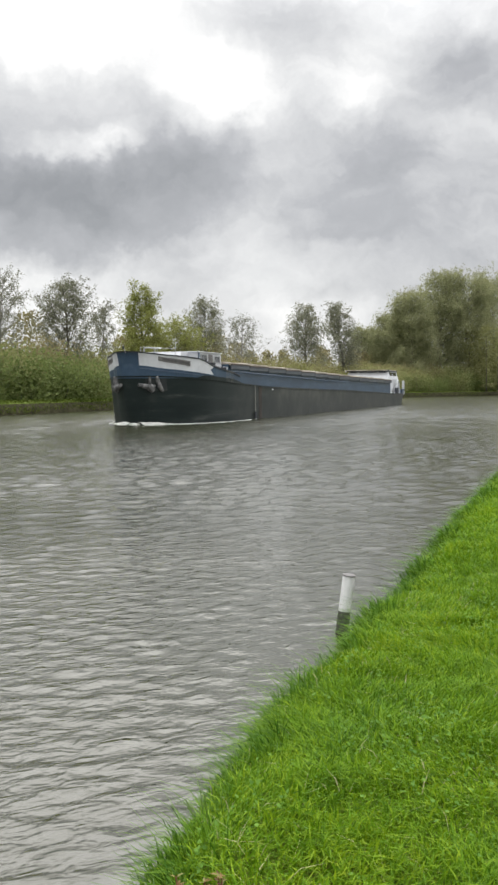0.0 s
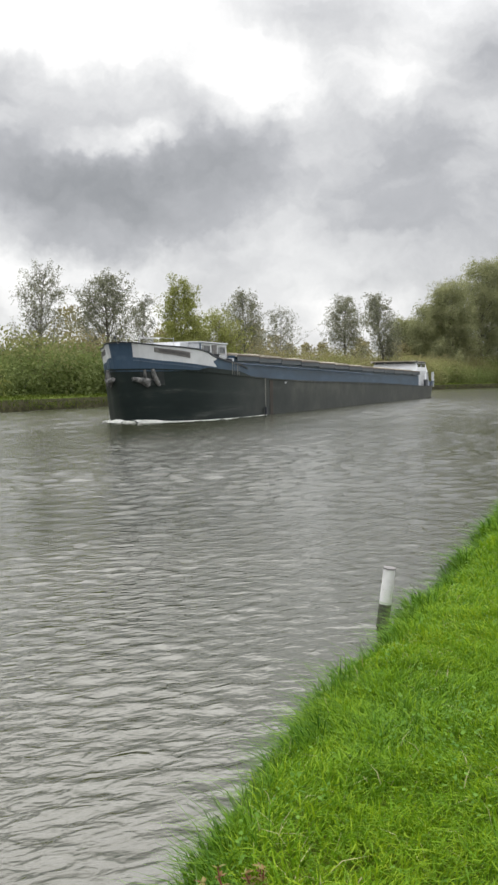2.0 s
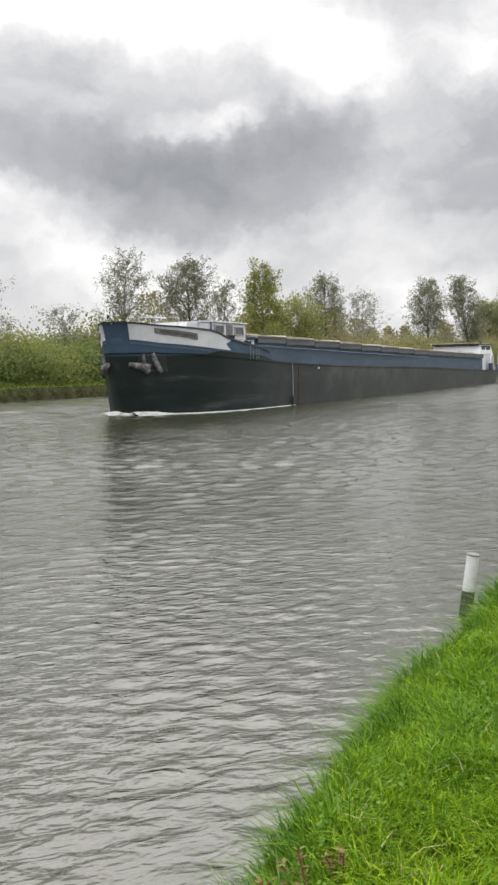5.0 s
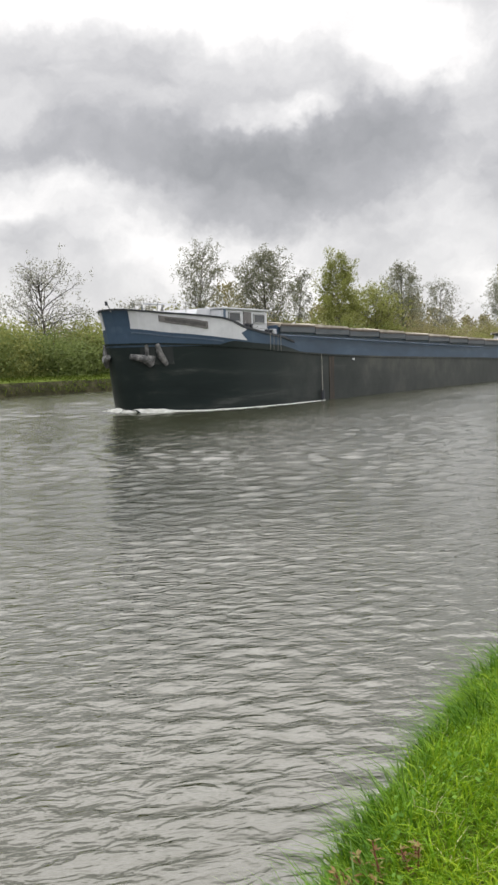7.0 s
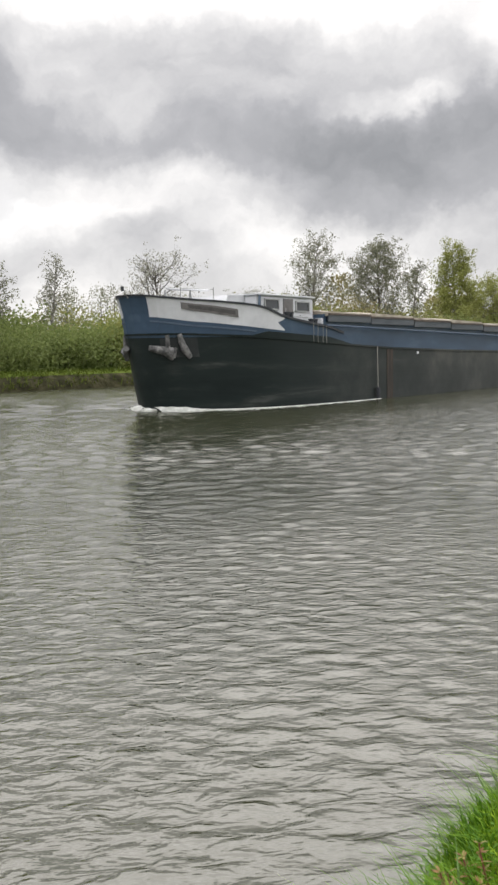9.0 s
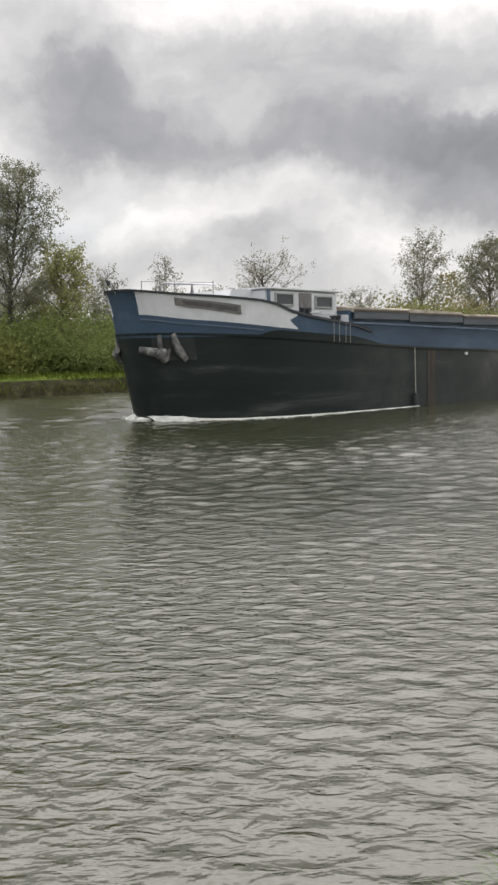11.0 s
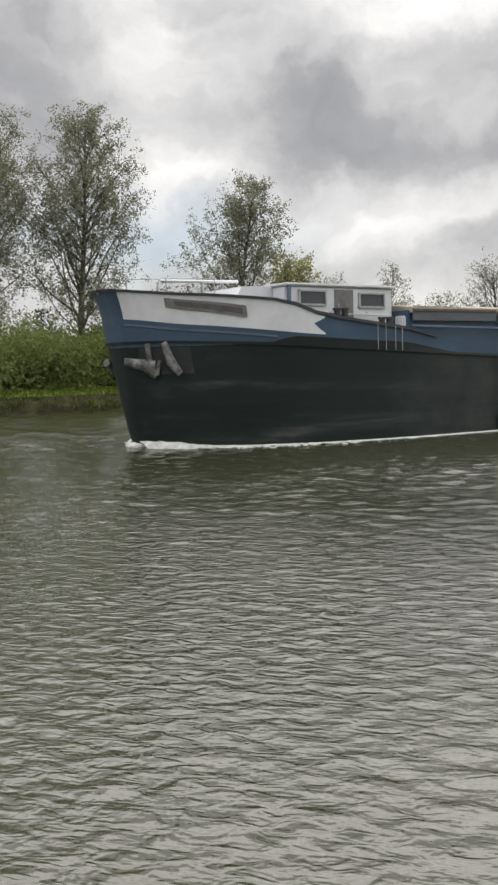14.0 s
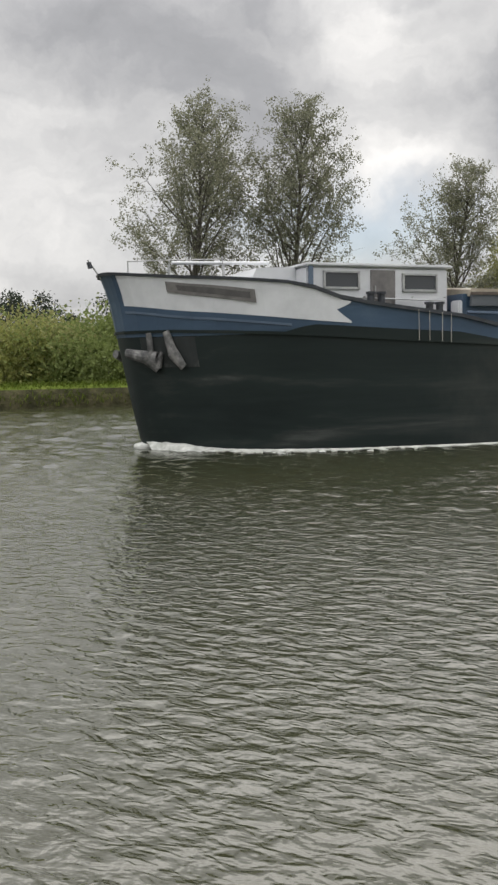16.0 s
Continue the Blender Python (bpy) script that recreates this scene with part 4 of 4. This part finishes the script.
build_tree("birch", "low pale thin tree beside a birch", tree_at(-48, 58.5), 5.6, 2.0, 19, 900, .13, LEAF_BLOSSOM, BIRCH_BARK, .2, 24, 7, .9, "round", .24, group=FAR)
build_tree("alder", "dense olive-grey alder with full crown", tree_at(-47, 76.0), 11.0, 3.8, 20, 8463, 0.13, LEAF_POPLAR, BARK, .18, 40, 8, 1.0, "oval", 0.24, group=FAR)
build_tree("birch", "thin twiggy tree with few leaves", tree_at(-48, 83.5), 10.2, 1.8, 21, 3150, 0.11, LEAF_POPLAR, BIRCH_BARK, .2, 30, 7, 1.3, "oval", 0.20, group=FAR)
build_tree("maple", "yellow-green spreading maple in fresh leaf", tree_at(-47, 91.0), 12.2, 4.2, 22, 11067, 0.15, LEAF_FRESH, BARK, .12, 40, 8, .9, "cone", 0.29, group=FAR)
build_tree("maple", "lower yellow-green maple in fresh leaf", tree_at(-46, 98.0), 8.2, 3.8, 23, 7812, 0.15, LEAF_FRESH, BARK, .10, 34, 8, .8, "round", 0.30, group=FAR)
build_tree("alder", "upright olive-grey alder with open crown", tree_at(-47, 107.5), 12.2, 3.6, 24, 6770, 0.13, LEAF_POPLAR, BARK, .18, 38, 8, 1.1, "oval", 0.24, group=FAR)
build_tree("birch", "thin twiggy tree with few leaves", tree_at(-46, 117), 10.4, 3.8, 25, 3124, 0.12, LEAF_POPLAR, BIRCH_BARK, .2, 34, 8, 1.0, "oval", 0.22, group=FAR)
build_tree("alder", "broad olive-grey alder in young leaf", tree_at(-44, 140), 13.6, 4.5, 26, 8463, 0.16, LEAF_POPLAR, BARK, .16, 38, 8, 1.1, "oval", 0.29, group=FAR)
build_tree("poplar", "upright grey-green poplar in young leaf", tree_at(-41, 151), 15.4, 4.0, 27, 8463, 0.16, LEAF_POPLAR, BARK, .16, 42, 8, 1.4, "oval", 0.29, group=FAR)
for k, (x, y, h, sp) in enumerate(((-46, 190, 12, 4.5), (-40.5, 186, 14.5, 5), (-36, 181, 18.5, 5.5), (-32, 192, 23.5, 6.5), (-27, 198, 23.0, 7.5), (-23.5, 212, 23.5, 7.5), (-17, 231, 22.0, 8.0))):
    build_tree("oak", "massive dense olive-brown tree by the bend", tree_at(x, y, k * 50), h, sp, 40 + k, 26000, .22, LEAF_OAK_HAZED, BARK, .05, 64, 8, .8, "round", .5, group=FAR)


# undergrowth: bushes in a hedge along the far bank
def build_bush(name, label, place, height, spread, seed, leaves, size, mat):
    rng = np.random.default_rng(seed)
    paths, pts = [], []
    for k in range(16):
        a = rng.uniform(0, 6.28)
        st = grow(rng, (rng.normal(0, .35 * spread), rng.normal(0, .35 * spread), -.2), (math.cos(a) * .45, math.sin(a) * .45, 1), height * rng.uniform(.6, 1.0), .03, .006, 5, .12, .02)
        paths.append(st)
        pts.extend([p for p, r in st[1:]])
    pts = np.array(pts)
    c = pts[rng.integers(0, len(pts), leaves)] + rng.normal(0, 1, (leaves, 3)) * np.array((spread * .34, spread * .34, height * .13))
    c[:, 2] = np.abs(c[:, 2])
    thing = new(name)
    thing.matrix_basis = place
    tagged(thing, label, "bush", "hedge of bushes on the far bank")
    v, f = tubes(paths, 4)
    part_mesh("stems", mesh_of("stems", v, f, BARK), thing)
    part_mesh("crown", leaf_mesh("crown", c, rng, size, mat), thing)
    return thing


rng = random.Random(5)
BUSH_KINDS = [
    build_bush("bush", "dense green hawthorn bush in fresh leaf", tree_at(-45.5, -9), 3.2, 2.2, 101, 9000, .11, LEAF_GREEN),
    build_bush("bush", "dense green hawthorn bush in fresh leaf", tree_at(-45.2, -6), 2.9, 2.4, 102, 9000, .11, LEAF_GREEN),
    build_bush("bush", "yellow-green willow scrub above the bank", tree_at(-45.6, -3), 3.1, 2.3, 103, 9000, .11, LEAF_FRESH),
    build_bush("bush", "olive-brown scrub coming into leaf", tree_at(-46.5, 0), 3.4, 2.4, 104, 9000, .11, LEAF_BROWN),
    build_bush("bush", "olive-green scrub above the bank", tree_at(-46, 3), 3.4, 2.4, 105, 9000, .11, LEAF_OLIVE)]
y = 1.0
while y < 245:
    step = 2.0 if y < 60 else (3.0 if y < 160 else 2.4)
    kinds = (0, 1, 0, 1, 2) if y < 60 else ((0, 1, 0, 4) if y < 95 else ((3, 4, 3, 2) if y < 150 else (4, 0, 1, 4)))
    b = BUSH_KINDS[rng.choice(kinds)]
    s = rng.uniform(.85, 1.12) * (1.0 if y < 60 else 1.25)
    if 16 < y < 34:
        s *= .95
    m = pose(-45.2 + float(bend(y)) + rng.uniform(-.5, .5), y, 0.9, 0, 0, rng.uniform(0, 360))
    c = copy_thing(b, m)
    c.scale = (s, s, s * rng.uniform(.9, 1.1))
    if y > 60 or rng.random() < .5:
        b2 = BUSH_KINDS[rng.choice((3, 4, 1) if y > 60 else (0, 4, 1))]
        c = copy_thing(b2, pose(-48.5 + float(bend(y)) + rng.uniform(-.8, .8), y + 1, 0.95, 0, 0, rng.uniform(0, 360)))
        s2 = rng.uniform(1.0, 1.3) * (1.0 if y < 60 else 1.2)
        c.scale = (s2, s2, s2)
    y += step


def far_wood(name, label, y0, y1, x0, x1, count, h0, h1, seed, mat, size=.25, n=1600):
    """Distant wood: many ragged crowns in one mesh."""
    r = np.random.default_rng(seed)
    pts, paths = [], []
    for k in range(count):
        x, yy, h = r.uniform(x0, x1), r.uniform(y0, y1), r.uniform(h0, h1)
        x += float(bend(yy))
        w = h * r.uniform(.16, .30)
        paths.append([(np.array((x, yy, .8)), .14), (np.array((x, yy, h * .9)), .03)])
        g = r.random(n)
        rad = w * np.sqrt(np.sin(np.pi * (.12 + .85 * g))) * np.sqrt(r.random(n))
        an = r.uniform(0, 6.28, n)
        lump = 1 + .35 * np.sin(an * 3 + g * 9 + k)
        pts.append(np.stack([x + rad * np.cos(an) * lump, yy + rad * np.sin(an) * lump, h * (.12 + .9 * g)], 1))
    pts = np.concatenate(pts) + r.normal(0, .2, (count * n, 3))
    v, f = tubes(paths, 4)
    thing = new(name, leaf_mesh(name, pts, r, size, mat))
    tagged(thing, label, "woodland", kind="stuff")
    t = new("trunks", mesh_of("trunks", v, f, BARK))
    t.parent = thing
    return thing


far_wood("far_wood", "hazy olive-brown woodland behind the bank", 95, 330, -75, -52, 55, 8, 11, 61, LEAF_BROWN)
far_wood("far_wood", "hazy olive woodland round the canal's bend", 190, 330, -48, 4, 60, 9, 15, 62, LEAF_OLIVE)
far_wood("far_wood", "low distant dark treeline beyond the meadow", -20, 60, -110, -85, 40, 6.0, 9.0, 63, LEAF_DARK, .15, 2000)
far_wood("far_wood", "thin pale woodland behind the hedge", 15, 62, -68, -56, 22, 5.5, 8, 64, LEAF_POPLAR, .10, 1500)


# ---------------------------------------------------------------- grass
def blades(name, label, base, height, width, lean, rng, material, curl=0.5):
    """Bent tapered blades standing at the base points."""
    n = len(base)
    a = rng.uniform(0, 2 * np.pi, n)
    side = np.stack([np.cos(a), np.sin(a), np.zeros(n)], 1) * width[:, None] * .5
    tip = np.stack([lean[:, 0], lean[:, 1], np.ones(n)], 1)
    tip /= np.linalg.norm(tip, axis=1, keepdims=True)
    mid = base + tip * height[:, None] * .55
    end = base + (tip + np.stack([lean[:, 0] * curl, lean[:, 1] * curl, -.18 * np.ones(n)], 1)) * height[:, None]
    v = np.empty((n, 5, 3))
    v[:, 0], v[:, 1] = base - side, base + side
    v[:, 2], v[:, 3] = mid + side * .8, mid - side * .8
    v[:, 4] = end
    i = np.arange(n)[:, None] * 5
    quads = (i + np.array([0, 1, 2, 3])).tolist()
    tris = (i + np.array([3, 2, 4])).tolist()
    me = bpy.data.meshes.new(name)
    me.from_pydata(v.reshape(-1, 3).tolist(), [], quads + tris)
    me.materials.append(material)
    ob = new(name, me)
    tagged(ob, label, "grass", kind="stuff")
    return ob


def turf_points(rng, n, y0, y1, x0, x1, power=1.0):
    y = y0 + (y1 - y0) * rng.random(n) ** power
    x = rng.uniform(x0, x1, n)
    return np.stack([x, y, ground_z(x, y)], 1)


def build_grass():
    r = np.random.default_rng(21)
    pts = np.concatenate([turf_points(r, 90000, 1.2, 5.5, -1.62, .4), turf_points(r, 70000, 5.5, 11, -1.7, .3), turf_points(r, 40000, 11, 24, -1.9, .2)])
    n = len(pts)
    clump = .5 + .5 * np.sin(pts[:, 0] * 9.1 + 2 * np.sin(pts[:, 1] * 5.3)) * np.sin(pts[:, 1] * 7.7 + 1.5 * np.sin(pts[:, 0] * 6.1))
    h = (.035 + .055 * clump) * r.uniform(.6, 1.5, n)
    flow = np.stack([np.sin(pts[:, 1] * 4 + pts[:, 0] * 3), np.cos(pts[:, 0] * 5 - pts[:, 1] * 2.3)], 1) * .45
    lean = flow + r.normal(0, .55, (n, 2))
    far = np.clip(pts[:, 1] / 6, .8, 2.2)
    blades("turf_grass", "lush bright green grass on the near bank", pts, h * np.clip(far, 1, 1.3), (.005 + .004 * r.random(n)) * far, lean, r, BLADE)
    wide = np.concatenate([turf_points(r, 30000, -5, 1.2, -.9, 5), turf_points(r, 45000, 1.2, 22, .35, 6)])
    m = len(wide)
    blades("bank_grass", "green grass spreading over the near bank", wide, r.uniform(.04, .10, m), r.uniform(.010, .018, m), r.normal(0, .6, (m, 2)), r, BLADE)
    # longer growth hanging over the edge
    m = 16000
    y = 1.2 + 22 * r.random(m) ** 1.3
    x = bank_edge(y) + r.normal(-.02, .07, m)
    e = np.stack([x, y, ground_z(x, y)], 1)
    tuft = np.clip(np.sin(y * 6.0) * np.sin(y * 2.3 + 1) + .5, .15, 1.3)
    blades("edge_grass", "long grass overhanging the water's edge", e, (.05 + .12 * tuft) * r.uniform(.5, 1.3, m), (.005 + .003 * r.random(m)) * np.clip(y / 5, .8, 2), np.stack([r.normal(-.4, .4, m), r.normal(0, .4, m)], 1), r, EDGE_BLADE, .8)
    m = 700
    y = 1.6 + 14 * r.random(m)
    x = bank_edge(y) + r.normal(-.04, .04, m)
    keep = np.sin(y * 3.1) + np.sin(y * 7.3) > .4
    x, y = x[keep], y[keep]
    m = len(x)
    blades("sedge", "dark sedge blades at the water's edge", np.stack([x, y, ground_z(x, y)], 1), r.uniform(.10, .26, m), r.uniform(.004, .007, m), np.stack([r.normal(-.6, .4, m), r.normal(0, .4, m)], 1), r, SEDGE, .5)
    m = 1300
    p = turf_points(r, m, 1.4, 9, -1.45, .3)
    blades("dry_grass", "scattered dry straw-coloured blades in the turf", p, r.uniform(.04, .12, m), r.uniform(.003, .005, m), r.normal(0, 1.1, (m, 2)), r, STRAW)
    # clover and small broad leaves
    m = 5000
    p = turf_points(r, m * 3, 1.3, 8, -1.2, .4)
    patch = np.sin(p[:, 0] * 4.3 + 1.1) * np.sin(p[:, 1] * 3.1 + .4) + .35 * np.sin(p[:, 0] * 11 + p[:, 1] * 9)
    p = p[patch + r.normal(0, .5, len(p)) > .3][:m]
    m = len(p)
    p[:, 2] += r.uniform(.02, .07, m)
    s = r.uniform(.004, .009, m)
    a = r.uniform(0, 6.28, m)
    tilt = r.normal(0, .35, (m, 2))
    ring = []
    for k in range(6):
        w = a + k * math.pi / 3
        d = s * (1.0 if k % 2 == 0 else .8)
        dx, dy = np.cos(w) * d, np.sin(w) * d
        ring.append(np.stack([p[:, 0] + dx, p[:, 1] + dy, p[:, 2] + dx * tilt[:, 0] + dy * tilt[:, 1]], 1))
    v = np.stack(ring, 1)
    me = bpy.data.meshes.new("clover")
    me.from_pydata(v.reshape(-1, 3).tolist(), [], np.arange(m * 6).reshape(m, 6).tolist())
    me.materials.append(CLOVER)
    tagged(new("clover", me), "small round clover leaves among the grass", "clover", kind="stuff")
    # long grass on the far bank's edge
    m = 60000
    y = -15 + 265 * r.random(m) ** 1.5
    x = -40.55 - 4.2 * r.random(m) ** 1.2 + 0.18 * np.sin(y * 0.35) + 0.1 * np.sin(y * 1.1)
    z = np.interp(x, [-46, -42.6, -41.3, -40.75, -40.4], [1.0, .95, .88, .78, .45]) - .05
    b = np.stack([x + bend(y), y, z], 1)
    hang = r.random(m) < .12
    b[hang, 0] += (-40.3 + bend(y[hang]) - b[hang, 0]) + r.uniform(-.15, .12, hang.sum()) + .18 * np.sin(y[hang] * .35)
    b[hang, 2] = r.uniform(.05, .5, hang.sum())
    blades("far_bank_grass", "rough grass along the far bank", b, r.uniform(.12, .38, m), r.uniform(.03, .06, m), r.normal(0, .4, (m, 2)), r, BANK_LONG)


build_grass()


# ---------------------------------------------------------------- mooring post and weeds at the near edge
def build_post():
    thing = new("marker_post")
    thing.matrix_basis = pose(-1.80, 6.42, -.3, 0, 0, 0) @ pose(0, 0, 0, 0, 7.5, 0)
    tagged(thing, "leaning white-topped wooden marker post in the water", "post")
    bm = rod(bmesh.new(), (0, 0, -.3), (0, 0, .465), .046, n=14)
    part("post_foot", bm, POST_WOOD, thing, "wet dark wooden foot")
    bm = rod(bmesh.new(), (0, 0, .465), (0, 0, .72), .043, n=24)
    part("post_top", bm, POST_WHITE, thing, "white painted upper part")
    part("post_cap", rod(bmesh.new(), (0, 0, .72), (0, 0, .73), .046, n=18), GREY_PLATE, thing)


build_post()


def build_dock(x, y, h, seed, label):
    r = np.random.default_rng(seed)
    thing = new("dock_plant")
    thing.matrix_basis = pose(x, y, float(ground_z(np.array(x), np.array(y))) - .02)
    tagged(thing, label, "weed", "red weeds at the water's edge")
    paths, tips = [], []
    for k in range(4):
        st = grow(r, (r.normal(0, .03), r.normal(0, .03), 0), (r.normal(0, .3), r.normal(0, .3), 1), h * r.uniform(.6, 1), .004, .002, 5, .08, .02)
        paths.append(st)
        tips += [(p, f / 5) for f, (p, q) in enumerate(st)][1:]
    v, f = tubes(paths, 5)
    part_mesh("stem", mesh_of("stem", v, f, RED_STEM, True), thing)
    verts, faces = [], []
    for p, f in tips:
        for j in range(5):
            a, up = r.uniform(0, 6.28), r.uniform(.1, .9)
            d = np.array((math.cos(a), math.sin(a), up))
            d /= np.linalg.norm(d)
            s = np.cross(d, (0, 0, 1))
            s /= np.linalg.norm(s)
            ln, wd = h * r.uniform(.12, .24), h * r.uniform(.04, .08)
            b = len(verts)
            for g, w, drop in ((0, .15, 0), (.35, 1, .02), (.7, .8, .0), (1, .05, -.08)):
                c = p + d * ln * g + np.array((0, 0, drop * ln))
                verts += [c - s * wd * w * .5, c + np.array((0, 0, -.12 * wd)), c + s * wd * w * .5]
            for g in range(3):
                for q in range(2):
                    i = b + g * 3 + q
                    faces.append((i, i + 1, i + 4, i + 3))
    part_mesh("leaves", mesh_of("leaves", verts, faces, RED_LEAF), thing, "reddish-brown leaves")


build_dock(-1.15, 2.03, .16, 5, "small red-leaved dock at the water's edge")
build_dock(-1.09, 2.16, .16, 6, "small red-leaved dock at the water's edge")
build_dock(-1.01, 2.04, .13, 7, "small red-leaved dock at the water's edge")
build_dock(-.97, 2.22, .12, 8, "small red-leaved dock in the grass")


# ---------------------------------------------------------------- what moves
def motions():
    for thing in (barge, wave):
        walk(thing, [(t, pose(x, y, 0, 0, 0, turn)) for t, x, y, turn in BARGE_ROWS])
    walk(water, [(0.0, pose(0, 0, 0)), (16.0, pose(0, -2.4, 0))])


motions()
